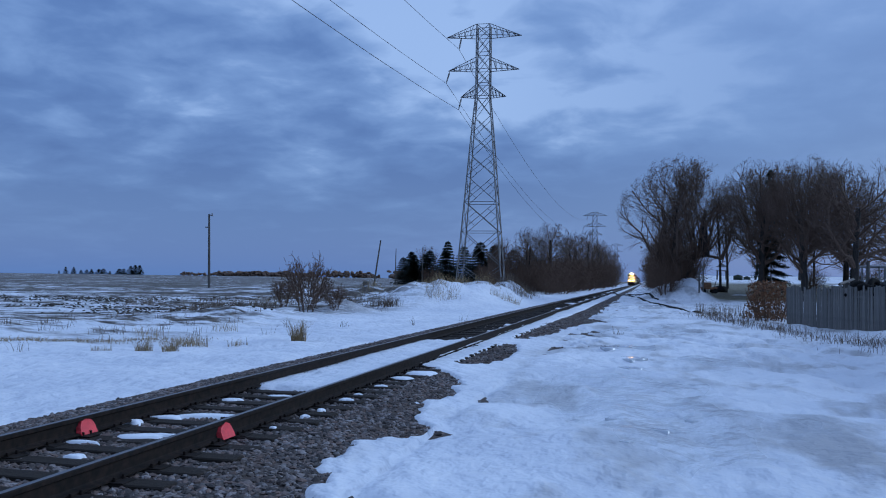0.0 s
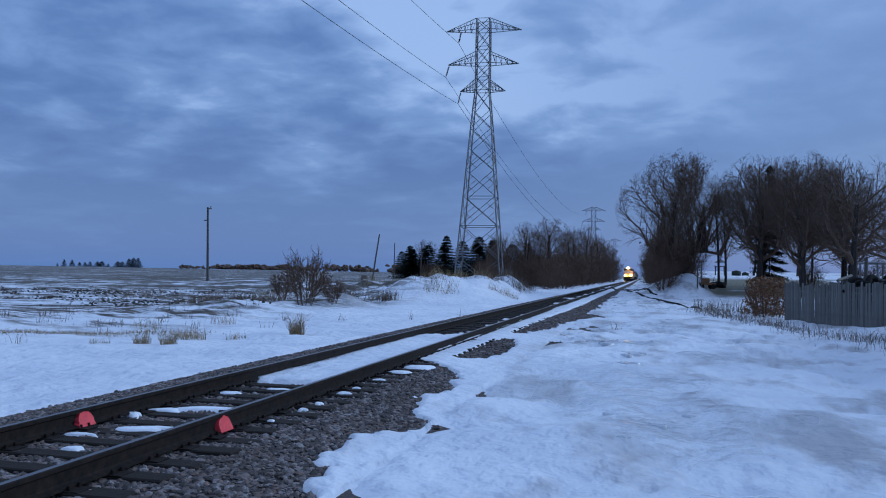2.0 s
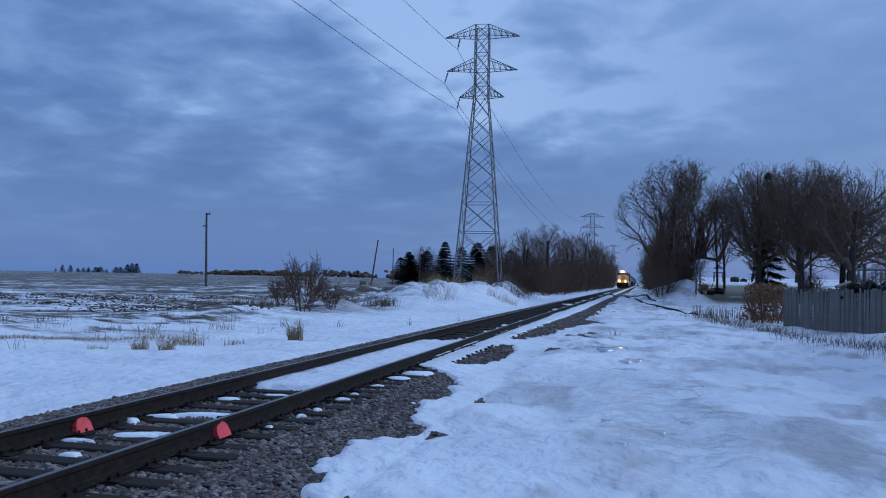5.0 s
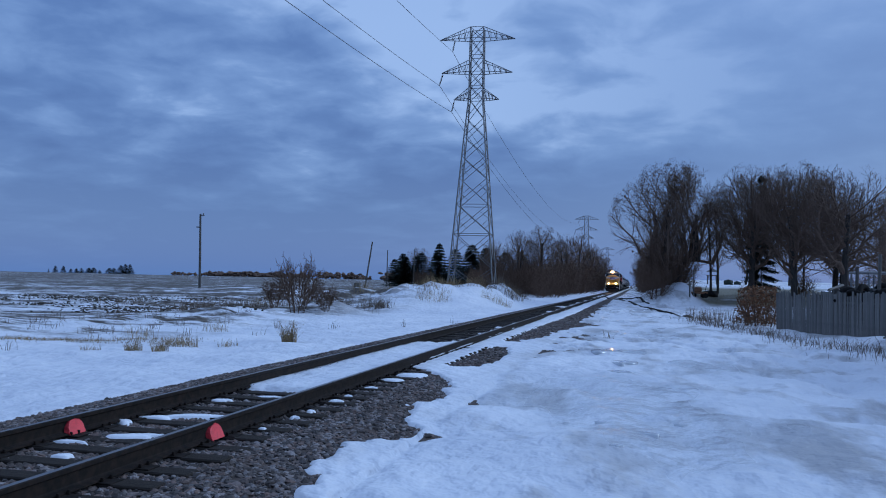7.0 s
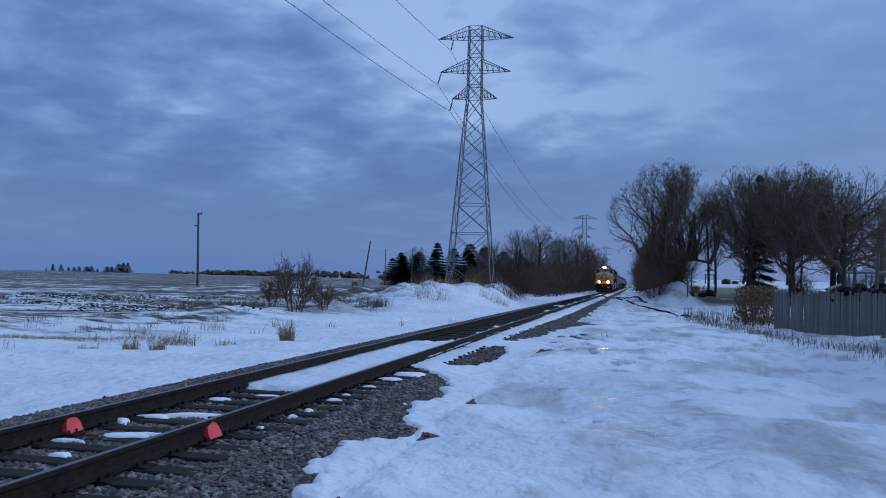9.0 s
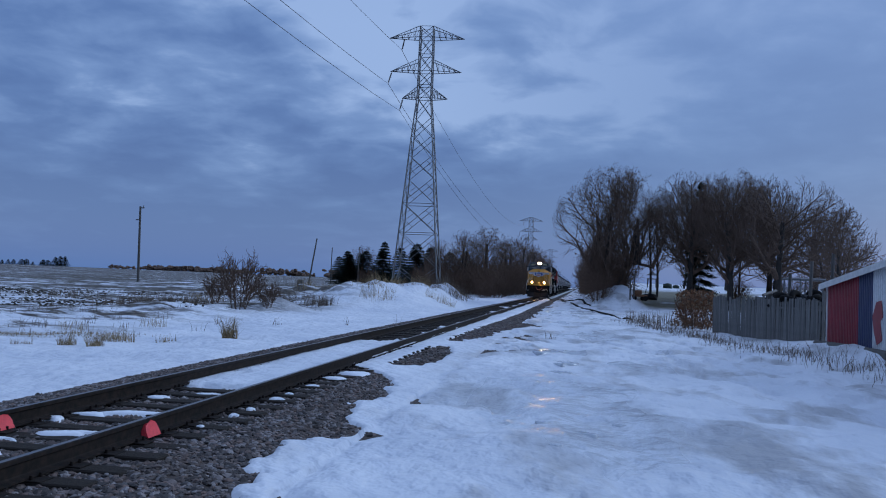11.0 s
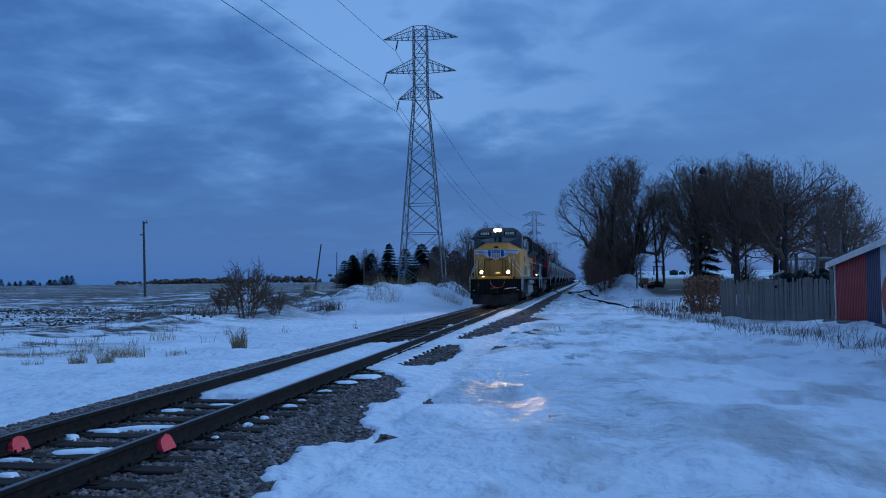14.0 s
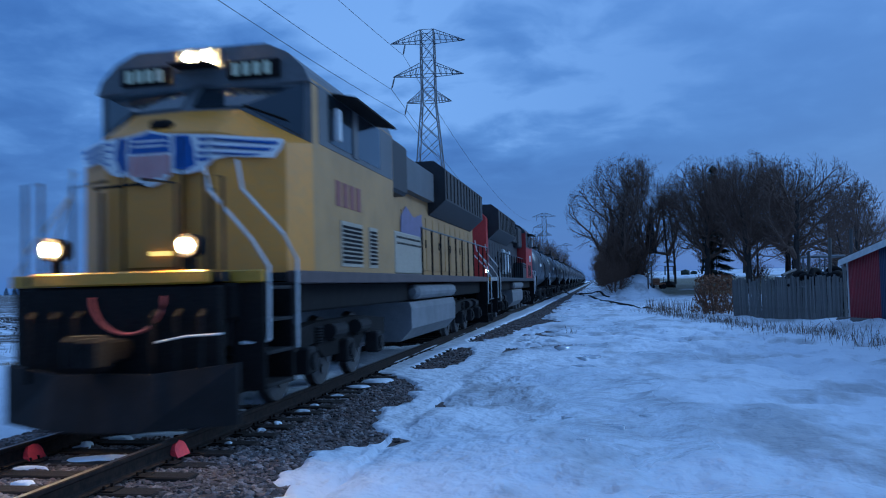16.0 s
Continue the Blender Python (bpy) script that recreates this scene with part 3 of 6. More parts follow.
def make_ties():
    rng = random.Random(8)
    shapes = []
    for k in range(5):
        g = Geo().box(-1.3 - rng.uniform(0, 0.05), 1.3 + rng.uniform(0, 0.05), -0.115, 0.115, -0.36, -0.192 + rng.uniform(-0.006, 0.004), 0.012)
        shapes.append(fixed(g.mesh("tie", TIE)))
    plate = Geo().box(-0.19, 0.19, -0.095, 0.095, -0.199, -0.186, 0.004)
    for sx in (-1, 1):
        for sy in (-0.06, 0.06):
            plate.box(sx * 0.088 - 0.014, sx * 0.088 + 0.014, sy - 0.010, sy + 0.010, -0.186, -0.150, 0.004)
    plate_me = fixed(plate.mesh("tie_plate", RAIL))
    for k in range(230):
        y = 2.3 + 0.53 * k
        ob = new("tie", rng.choice(shapes))
        ob.parent = TRACK
        ob.matrix_basis = pose(float(track_x(y)) + rng.uniform(-0.04, 0.04), y + rng.uniform(-0.02, 0.02), rng.uniform(-0.008, 0.006), 0, 0, rng.uniform(-0.8, 0.8))
        if y < 22:
            for side in (-0.7525, 0.7525):
                p = new("tie_plate", plate_me)
                p.parent = TRACK
                p.matrix_basis = pose(float(track_x(y)) + side, y, 0)


def paint_marks():
    """Red spray on the webs of both rails beside one tie."""
    rng = random.Random(4)
    for side, at in ((-0.7525, 7.65), (0.7525, 7.88)):
        x = float(track_x(at)) + side
        ring = [(-0.125, -0.183), (-0.13, -0.160)]
        for k in range(11):
            a = math.pi - math.pi * k / 10
            ring.append((math.cos(a) * 0.125 * rng.uniform(0.9, 1.08), -0.140 + math.sin(a) * 0.115 * rng.uniform(0.92, 1.04)))
        ring += [(0.13, -0.160), (0.125, -0.183)]
        v = []
        for y, z in ring:
            out = 0.040 if z > -0.06 else 0.040 + 0.05 * (-0.06 - z) / 0.12
            v += [(x + out, at + y, z), (x + 0.008, at + y, z)]
        n = len(ring)
        g = Geo().add(v, [tuple(range(0, 2 * n, 2)), tuple(range(2 * n - 1, 0, -2))] + [(2 * i, 2 * i + 1, (2 * i + 3) % (2 * n), (2 * i + 2) % (2 * n)) for i in range(n)])
        ob = new("paint_mark", fixed(g.mesh("paint_mark", RED_SPRAY)))
        ob.parent = TRACK
        tagged(ob, "bright red sprayed survey mark on the rail")


paint_marks()


def make_siding():
    """A side track that leaves the main line and sinks into the snow."""
    siding = thing("siding_track", "dark rails of a siding half sunk in snow", "railway track", kind="structure")
    for pts in (((-5.2, 140), (-3.2, 112), (-0.6, 92), (1.54, 78.3)), ((-4.4, 131), (-3.0, 108), (0.4, 77), (3.0, 54), (3.55, 50.3))):
        g = Geo()
        path = []
        for a, b in zip(pts, pts[1:]):
            for k in range(6):
                t = k / 6
                path.append((a[0] + (b[0] - a[0]) * t, a[1] + (b[1] - a[1]) * t))
        path.append(pts[-1])
        v = []
        for x, y in path:
            z = float(ground_z(np.array([x]), np.array([y]))[0])
            v += [(x - 0.075, y, z - 0.15), (x - 0.075, y, z + 0.10), (x + 0.075, y, z + 0.10), (x + 0.075, y, z - 0.15)]
        f = [(4 * i + k, 4 * i + (k + 1) % 4, 4 * i + 4 + (k + 1) % 4, 4 * i + 4 + k) for i in range(len(path) - 1) for k in range(4)] + [(3, 2, 1, 0), tuple(range(len(v) - 4, len(v)))]
        part("rail", g.add(v, f), BLACK, siding)
    return siding


make_siding()


# ---- the train: y = 0 at the front plate, +y to the rear, z = 0 on the rails ----
def mirror_x(pts):
    return [(-x, *r) for x, *r in pts]


def wheelset(parent, y, r=0.53):
    g = Geo()
    for s in (-1, 1):
        g.tube([(s * 0.70, 0, 0), (s * 0.715, 0, 0), (s * 0.735, 0, 0), (s * 0.84, 0, 0)], [r * 0.97, r + 0.025, r, r * 0.985], 28)
        for k in range(6):
            a = k * math.pi / 3
            g.tube([(s * 0.845, r * 0.55 * math.cos(a), r * 0.55 * math.sin(a)), (s * 0.86, r * 0.55 * math.cos(a), r * 0.55 * math.sin(a))], 0.07, 6)
    g.tube([(-0.98, 0, 0), (0.98, 0, 0)], 0.09, 10)
    ob = part("wheelset", g, STEEL, parent)
    ob.matrix_basis = pose(0, y, r)
    return ob


def loco_truck(parent, yc):
    """Side frames, journal boxes, springs and brake gear of one three-axle truck."""
    g = Geo()
    for s in (-1, 1):
        x0, x1 = (0.98, 1.20) if s > 0 else (-1.20, -0.98)
        g.side([(yc - 2.6, 0.62), (yc - 2.6, 0.92), (yc - 1.2, 1.02), (yc + 1.2, 1.02), (yc + 2.6, 0.92), (yc + 2.6, 0.62), (yc + 1.3, 0.74), (yc + 0.9, 0.50), (yc - 0.9, 0.50), (yc - 1.3, 0.74)], x0, x1)
    frame = part("truck_frame", g, BLACK, parent)
    for s in (-1, 1):
        for dy in (-1.75, 0, 1.75):
            b = Geo().box(s * 1.22 - 0.12, s * 1.22 + 0.12, yc + dy - 0.17, yc + dy + 0.17, 0.36, 0.72, 0.03)
            b.tube([(s * 1.33, yc + dy, 0.53), (s * 1.38, yc + dy, 0.53)], 0.12, 12)
            part("journal_box", b, GRIME, frame)
        for dy in (-1.2, -0.6, 0.6, 1.2):
            part("spring", Geo().tube([(s * 1.2, yc + dy, 0.72 + 0.02 * k) for k in range(13)], [0.10 if k % 2 else 0.075 for k in range(13)], 10), GRIME, frame)
        for dy in (-0.95, 0.35):
            part("brake_cylinder", Geo().tube([(s * 1.30, yc + dy, 0.88), (s * 1.30, yc + dy + 0.6, 0.88)], 0.11, 12), GRIME, frame)
    return frame


def build_loco(name, label, p):
    """A six-axle road locomotive; p names the paint of each region."""
    L = thing(name, label, "locomotive")
    # underframe and sills
    part("underframe", Geo().box(-1.25, 1.25, 0.15, 20.9, 1.18, 1.58, 0.03), BLACK, L)
    for s in (-1, 1):
        a, b = sorted((s * 1.40, s * 1.53))
        part("side_sill", Geo().box(a, b, 1.30, 19.70, 1.56, 1.72, 0.015), p["sill"], L)
    part("walkway", Geo().box(-1.40, 1.40, 1.30, 19.70, 1.60, 1.70).box(-1.16, 1.16, 0.05, 1.30, 1.60, 1.70).box(-1.16, 1.16, 19.70, 20.95, 1.60, 1.70), GRIME, L)
    part("front_sill", Geo().box(-1.05, 1.05, -0.05, 0.06, 1.58, 1.73, 0.02), p["front_sill"], L, "bright yellow end sill" if p["front_sill"] is BRIGHT else "")
    part("rear_sill", Geo().box(-1.22, 1.22, 20.95, 21.06, 1.50, 1.73, 0.02), p["front_sill"], L)
    # pilot, plough, couplers
    for y, d in ((0, -1), (21.0, 1)):
        g = Geo().box(-1.16, 1.16, *sorted((y - d * 0.12, y + d * 0.02)), 0.42, 1.56, 0.02)
        pil = part("pilot", g, BLACK, L)
        c = Geo().box(-0.16, 0.16, *sorted((y, y + d * 0.50)), 0.78, 1.02, 0.03)
        c.box(-0.22, 0.22, *sorted((y + d * 0.42, y + d * 0.72)), 0.72, 1.08, 0.05)
        c.box(0.02, 0.24, *sorted((y + d * 0.66, y + d * 0.84)), 0.74, 1.06, 0.04)
        part("coupler", c, BLACK, L)
        w = Geo()
        v = [(-1.36, y + d * 0.02, 0.10), (-1.36, y + d * 0.02, 0.74), (-0.55, y + d * 0.32, 0.66), (0.55, y + d * 0.32, 0.66), (1.36, y + d * 0.02, 0.74), (1.36, y + d * 0.02, 0.10), (0.5, y + d * 0.50, 0.09), (-0.5, y + d * 0.50, 0.09)]
        v += [(x, yy - d * 0.06, z) for x, yy, z in v]
        f = [(0, 1, 2, 7), (7, 2, 3, 6), (6, 3, 4, 5), (8, 15, 10, 9), (15, 14, 11, 10), (14, 13, 12, 11), (0, 7, 15, 8), (7, 6, 14, 15), (6, 5, 13, 14), (1, 9, 10, 2), (2, 10, 11, 3), (3, 11, 12, 4), (0, 8, 9, 1), (5, 4, 12, 13)]
        part("snow_plough", w.add(v, f), GRIME, L, "dusty grey steel snow plough")
        for k, x in enumerate((-1.0, -0.72, -0.45, 0.45, 0.72, 1.0)):
            drop = 0.55 + 0.08 * (k % 3)
            h = Geo().tube([(x, y + d * 0.03, 1.30), (x + 0.02, y + d * 0.16, 1.24), (x + 0.04, y + d * 0.20, drop + 0.2), (x + 0.02, y + d * 0.18, drop)], 0.028, 7)
            part("air_hose", h, BLACK, L)
        ch = Geo()
        arc = [(0.42 * math.cos(a) + 0.16, y + d * 0.10, 1.46 + 0.40 * math.sin(a)) for a in [math.pi + math.pi * k / 14 for k in range(15)]]
        part("hose_loop", ch.tube(arc, 0.018, 7), p["loop"], L, "dull red drooping cable loop" if d < 0 else "")
        bar = Geo().tube([(0.55, y + d * 0.22, 0.98), (0.9, y + d * 0.25, 1.04), (1.30, y + d * 0.26, 1.06)], 0.015, 6)
        part("uncoupling_lever", bar, WHITE, L)
    # step wells and end handrails
    for y, d in ((0.42, 1), (20.58, -1)):
        for s in (-1, 1):
            st = Geo()
            for k in range(4):
                st.box(*sorted((s * 1.16, s * 1.52)), *sorted((y, y + d * 0.75)), 0.42 + 0.36 * k, 0.46 + 0.36 * k, 0.008)
            st.box(*sorted((s * 1.10, s * 1.16)), *sorted((y, y + d * 0.75)), 0.36, 1.56)
            part("side_steps", st, GRIME, L)
            part("step_well", Geo().box(*sorted((s * 1.14, s * 1.52)), *sorted((y - d * 0.10, y - d * 0.04)), 0.40, 1.58, 0.01), BLACK, L)
            part("end_sill", Geo().box(*sorted((s * 1.05, s * 1.53)), *sorted((y - d * 0.16, y - d * 0.06)), 1.58, 1.72, 0.015), p["front_sill"], L)
            part("step_well", Geo().box(*sorted((s * 1.14, s * 1.50)), *sorted((y + d * 0.80, y + d * 0.86)), 0.40, 1.58, 0.01), BLACK, L)
            hr = Geo().tube([(s * 1.54, y - d * 0.02, 0.95), (s * 1.55, y - d * 0.02, 1.75), (s * 1.36, y - d * 0.02, 2.05), (s * 0.86, y - d * 0.02, 2.62), (s * 0.80, y - d * 0.02, 2.90)], 0.019, 7)
            hr.tube([(s * 1.54, y - d * 0.02, 0.95), (s * 1.42, y - d * 0.08, 0.92), (s * 1.25, y - d * 0.10, 0.93)], 0.019, 7)
            part("handrail", hr, WHITE, L, "white-painted step handrail")
            hr = Geo().tube([(s * 1.54, y + d * 0.86, 0.80), (s * 1.55, y + d * 0.86, 1.85), (s * 1.48, y + d * 0.60, 2.15), (s * 1.10, y + d * 0.32, 2.66), (s * 1.05, y + d * 0.30, 3.00)], 0.019, 7)
            part("handrail", hr, WHITE, L)
    # front platform rails
    for s in (-1, 1):
        fr = Geo().tube([(s * 1.18, 0.06, 1.72), (s * 1.18, 0.06, 2.72), (s * 0.98, 0.06, 2.74), (s * 0.98, 0.06, 1.72)], 0.020, 6)
        part("platform_rail", fr, GRIME, L)
        fr = Geo().tube([(s * 0.62, 0.10, 1.72), (s * 0.62, 0.10, 2.68), (s * 0.20, 0.10, 2.74)], 0.020, 6)
        part("platform_rail", fr, GRIME, L)
    # nose, tapered in plan, sloping up to the windshield
    g = Geo()
    half = [(0.0, 0.72, 1.70), (0.70, 0.86, 1.70), (1.36, 1.44, 1.70), (1.50, 2.05, 1.70), (0.0, 0.74, 3.38), (0.70, 0.88, 3.38), (1.36, 1.46, 3.30), (1.50, 2.05, 3.38), (0.0, 1.55, 3.80), (0.72, 1.57, 3.78)]
    right = half
    left = mirror_x(half)
    f = [(0, 1, 5, 4), (1, 2, 6, 5), (2, 3, 7, 6), (4, 5, 9, 8), (5, 6, 9), (6, 7, 9)]
    g.add(right, f)
    g.add(left, [tuple(reversed(q)) for q in f])
    nose = part("nose", g, p["nose"], L, p["nose_label"])
    door = Geo().box(-0.36, 0.36, 0.705, 0.74, 1.78, 3.28, 0.01)
    part("nose_door", door, p["nose"], nose)
    seam = Geo()
    for x in (-0.385, 0.370):
        seam.box(x, x + 0.016, 0.69, 0.73, 1.76, 3.30)
    seam.box(-0.385, 0.386, 0.69, 0.73, 3.28, 3.296)
    for x in (-0.72, 0.70):
        seam.box(x, x + 0.03, 0.755, 0.80, 1.75, 2.70)
    part("door_seam", seam, BLACK, nose)
    part("grab_iron", Geo().tube([(-0.72, 0.74, 2.72), (-0.72, 0.66, 2.74), (-0.10, 0.62, 2.76), (-0.10, 0.70, 2.74)], 0.018, 6), BLACK, nose)
    part("nose_vent", Geo().box(-0.13, 0.13, 0.86, 1.02, 3.44, 3.56, 0.03), BLACK, nose)
    # windshield band and cab
    w = Geo()
    top = [(0.0, 1.95, 4.26), (1.50, 2.05, 4.24)]
    wl = [(0.0, 1.55, 3.80), (0.72, 1.57, 3.78), (1.50, 2.05, 3.36), (1.50, 2.05, 4.24), (0.0, 1.95, 4.26)]
    w.add(wl, [(0, 1, 4), (1, 2, 3, 4)])
    w.add(mirror_x(wl), [(4, 1, 0), (4, 3, 2, 1)])
    band = part("windshield_frame", w, p["cab_top"], L)
    for s in (-1, 1):
        q = [Vector(v) for v in ((0.08, 1.60, 3.84), (0.74, 1.62, 3.82), (1.40, 1.99, 3.46), (1.42, 2.02, 4.16), (0.08, 1.93, 4.18))]
        q = [Vector((s * v.x, v.y - 0.035, v.z + 0.01)) for v in q]
        inner = [v + Vector((0, 0.03, 0)) for v in q]
        gg = Geo().add(q + inner, [(0, 1, 2, 3, 4), (9, 8, 7, 6, 5)] + [(i, (i + 1) % 5, 5 + (i + 1) % 5, 5 + i) for i in range(5)])
        part("windshield", gg, GLASS, L, "dark reflecting cab windshield")
        wp = Geo().tube([(s * 0.75, 1.58, 3.84), (s * 1.25, 1.86, 3.66)], 0.014, 5)
        part("wiper", wp, BLACK, L)
    cab = Geo()
    cs = [(1.50, 1.70), (1.50, 4.24), (0.88, 4.70), (-0.88, 4.70), (-1.50, 4.24), (-1.50, 1.70)]
    cab.prism([(x, z) for x, z in cs if z < 4.5], 2.05, 6.45)
    cabo = part("cab", cab, p["cab"], L, p["cab_label"])
    roof = Geo().prism([(1.51, 4.18), (1.44, 4.36), (1.22, 4.58), (0.92, 4.72), (-0.92, 4.72), (-1.22, 4.58), (-1.44, 4.36), (-1.51, 4.18)], 1.94, 6.50)
    part("cab_roof", roof, p["cab_top"], L)
    for s in (-1, 1):
        win = Geo().box(*sorted((s * 1.49, s * 1.515)), 2.70, 3.90, 3.50, 4.18, 0.0)
        wf = part("cab_window", win, GLASS, L, "dark cab side window")
        part("window_frame", Geo().box(*sorted((s * 1.50, s * 1.53)), 3.85, 4.12, 3.46, 4.18), p["cab_top"], L)
        part("cab_window", Geo().box(*sorted((s * 1.49, s * 1.515)), 4.12, 5.5, 3.50, 4.18), GLASS, L)
        part("side_upper_panel", Geo().box(*sorted((s * 1.495, s * 1.507)), 2.3, 6.40, 3.42, 4.22), p["cab_top"], L)
        vis = Geo().add([(s * 1.50, 2.9, 4.24), (s * 1.86, 2.9, 4.16), (s * 1.86, 5.3, 4.16), (s * 1.50, 5.3, 4.24), (s * 1.50, 2.9, 4.20), (s * 1.86, 2.9, 4.13), (s * 1.86, 5.3, 4.13), (s * 1.50, 5.3, 4.20)], [(0, 1, 2, 3), (7, 6, 5, 4), (0, 4, 5, 1), (1, 5, 6, 2), (2, 6, 7, 3), (3, 7, 4, 0)])
        part("window_visor", vis, BLACK, L)
        mir = Geo().box(*sorted((s * 1.54, s * 1.62)), 2.86, 2.98, 3.55, 4.0, 0.01)
        part("mirror", mir, WHITE, L)
        for k in range(4):
            part("painted_numeral_bar", Geo().box(*sorted((s * 1.50, s * 1.508)), 3.0 + 0.34 * k, 3.24 + 0.34 * k, 2.66, 3.02, 0.0), p["number"], L)
        for y0, y1 in ((3.25, 4.25), (4.75, 5.15)):
            lv = Geo().box(*sorted((s * 1.50, s * 1.516)), y0 - 0.05, y1 + 0.05, 1.80, 2.46, 0.0)
            louv = part("louvre_panel", lv, p["panel"], L)
            for k in range(9):
                z = 1.85 + 0.064 * k
                part("louvre", Geo().box(*sorted((s * 1.515, s * 1.527)), y0, y1, z, z + 0.036), BLACK, louv)
        bx = Geo().box(*sorted((s * 1.02, s * 1.50)), 6.50, 8.9, 1.72, 2.52, 0.03)
        box = part("battery_box", bx, p["panel"], L, "cream-coloured equipment box" if p["panel"] is CREAM else "")
        for k in range(10):
            for r in range(2):
                part("box_slot", Geo().box(*sorted((s * 1.495, s * 1.506)), 6.66 + 0.22 * k, 6.82 + 0.22 * k, 2.28 + 0.11 * r, 2.32 + 0.11 * r), BLACK, box)
    # engine hood
    hs = [(1.02, 1.70), (1.02, 4.05), (0.62, 4.42), (-0.62, 4.42), (-1.02, 4.05), (-1.02, 1.70)]
    hood = part("hood", Geo().prism(hs, 6.45, 19.9), p["hood"], L, p["hood_label"])
    part("hood_top", Geo().prism([(1.04, 4.0), (0.64, 4.45), (-0.64, 4.45), (-1.04, 4.0), (-0.9, 3.98), (0.9, 3.98)], 6.46, 19.88), p["hood_top"], L)
    part("air_intake", Geo().box(-1.30, 1.30, 6.50, 8.6, 3.35, 4.40, 0.06), DARKGRILLE, L)
    part("dynamic_brake_hatch", Geo().prism([(1.22, 3.55), (1.22, 4.25), (0.8, 4.55), (-0.8, 4.55), (-1.22, 4.25), (-1.22, 3.55)], 8.75, 11.9), p["hood_top"], L)
    rad = part("radiator", Geo().prism([(1.05, 3.25), (1.48, 3.62), (1.48, 4.40), (1.20, 4.62), (-1.20, 4.62), (-1.48, 4.40), (-1.48, 3.62), (-1.05, 3.25)], 12.1, 19.2), DARKGRILLE, L, "dark flared radiator housing")
    for k in range(12):
        for s in (-1, 1):
            part("radiator_slat", Geo().box(*sorted((s * 1.48, s * 1.50)), 12.3 + 0.56 * k, 12.36 + 0.56 * k, 3.66, 4.36), BLACK, rad)
    for k in range(3):
        part("roof_fan", Geo().tube([(0, 13.4 + 2.2 * k, 4.60), (0, 13.4 + 2.2 * k, 4.68), (0, 13.4 + 2.2 * k, 4.70)], [0.75, 0.75, 0.6], 20), BLACK, rad)
    part("exhaust_stack", Geo().box(-0.32, 0.32, 10.0, 10.9, 4.53, 4.72, 0.04), BLACK, L)
    part("horn", Geo().tube([(0.35, 5.6, 4.70), (0.35, 5.6, 4.84)], 0.03, 6).tube([(0.22, 5.3, 4.84), (0.22, 5.7, 4.84)], [0.08, 0.03], 10).tube([(0.48, 5.3, 4.84), (0.48, 5.7, 4.84)], [0.08, 0.03], 10), BLACK, L)
    # hood doors and walkway rails
    for s in (-1, 1):
        for k in range(12):
            y0 = 9.1 + 0.88 * k
            part("hood_door", Geo().box(*sorted((s * 1.015, s * 1.035)), y0, y0 + 0.80, 1.85, 3.15, 0.008), p["hood"], hood)
            if k % 2 == 0:
                part("door_latch", Geo().box(*sorted((s * 1.03, s * 1.06)), y0 + 0.72, y0 + 0.78, 2.4, 2.6), BLACK, hood)
        if p["spray"]:
            part("spray_tag", Geo().side([(8.9, 2.2), (9.0, 3.0), (9.5, 3.25), (10.3, 3.05), (11.2, 3.2), (11.3, 2.5), (10.6, 2.1), (9.6, 2.3)], *sorted((s * 1.036, s * 1.042))), GRAFFITI, hood, "faded purple spray tag")
        for k in range(11):
            y = 8.95 + 1.1 * k
            part("railing_post", Geo().tube([(s * 1.50, y, 1.70), (s * 1.50, y, 2.72)], 0.022, 6), BLACK, L)
        part("railing", Geo().tube([(s * 1.50, 8.9, 2.72), (s * 1.50, 20.2, 2.72)], 0.020, 6), p["rail"], L)
        # fuel tank and reservoirs
    tank = Geo().prism([(1.36, 1.16), (1.40, 1.02), (1.40, 0.62), (1.15, 0.36), (-1.15, 0.36), (-1.40, 0.62), (-1.40, 1.02), (-1.36, 1.16)], 8.2, 13.6)
    part("fuel_tank", tank, DUSTY, L, "dusty pale grey fuel tank")
    for s in (-1, 1):
        part("air_reservoir", Geo().tube([(s * 1.34, 8.6, 1.36), (s * 1.34, 8.7, 1.36), (s * 1.34, 13.2, 1.36), (s * 1.34, 13.3, 1.36)], [0.08, 0.16, 0.16, 0.08], 14), DUSTY, L)
    loco_truck(L, 4.15)
    loco_truck(L, 17.2)
    wheels = [wheelset(L, y) for y in (2.4, 4.15, 5.9, 15.45, 17.2, 18.95)]
    # lamps and number boards
    box = part("headlight_box", Geo().box(-0.36, 0.36, 1.90, 2.00, 4.41, 4.71, 0.02), p["cab_top"], L)
    # added black shelf, only there to block headlight spill onto the nose top
    part("added_light_baffle", Geo().box(-0.26, 0.26, 1.56, 1.90, 4.425, 4.445), BLACK, box)
    for x in (-0.12, 0.12):
        part("headlight", Geo().disc((x, 1.897, 4.56), (0, -1, 0), 0.080, 0.03), LAMP if p["lit"] else GLASS, box, "lit warm headlight" if p["lit"] else "")
    for s in (-1, 1):
        hd = part("ditch_light_housing", Geo().tube([(s * 0.80, 0.16, 1.99), (s * 0.80, -0.04, 1.99)], 0.13, 16).box(s * 0.80 - 0.05, s * 0.80 + 0.05, 0.02, 0.12, 1.70, 1.86), BLACK, L)
        part("ditch_light", Geo().disc((s * 0.80, -0.045, 1.99), (0, -1, 0), 0.076, 0.03), DITCH if p["lit"] else GLASS, hd, "lit warm ditch light" if p["lit"] else "")
        nb = part("number_board", Geo().box(s * 0.76 - 0.36, s * 0.76 + 0.36, 1.88, 1.96, 4.26, 4.50, 0.01), BLACK, L)
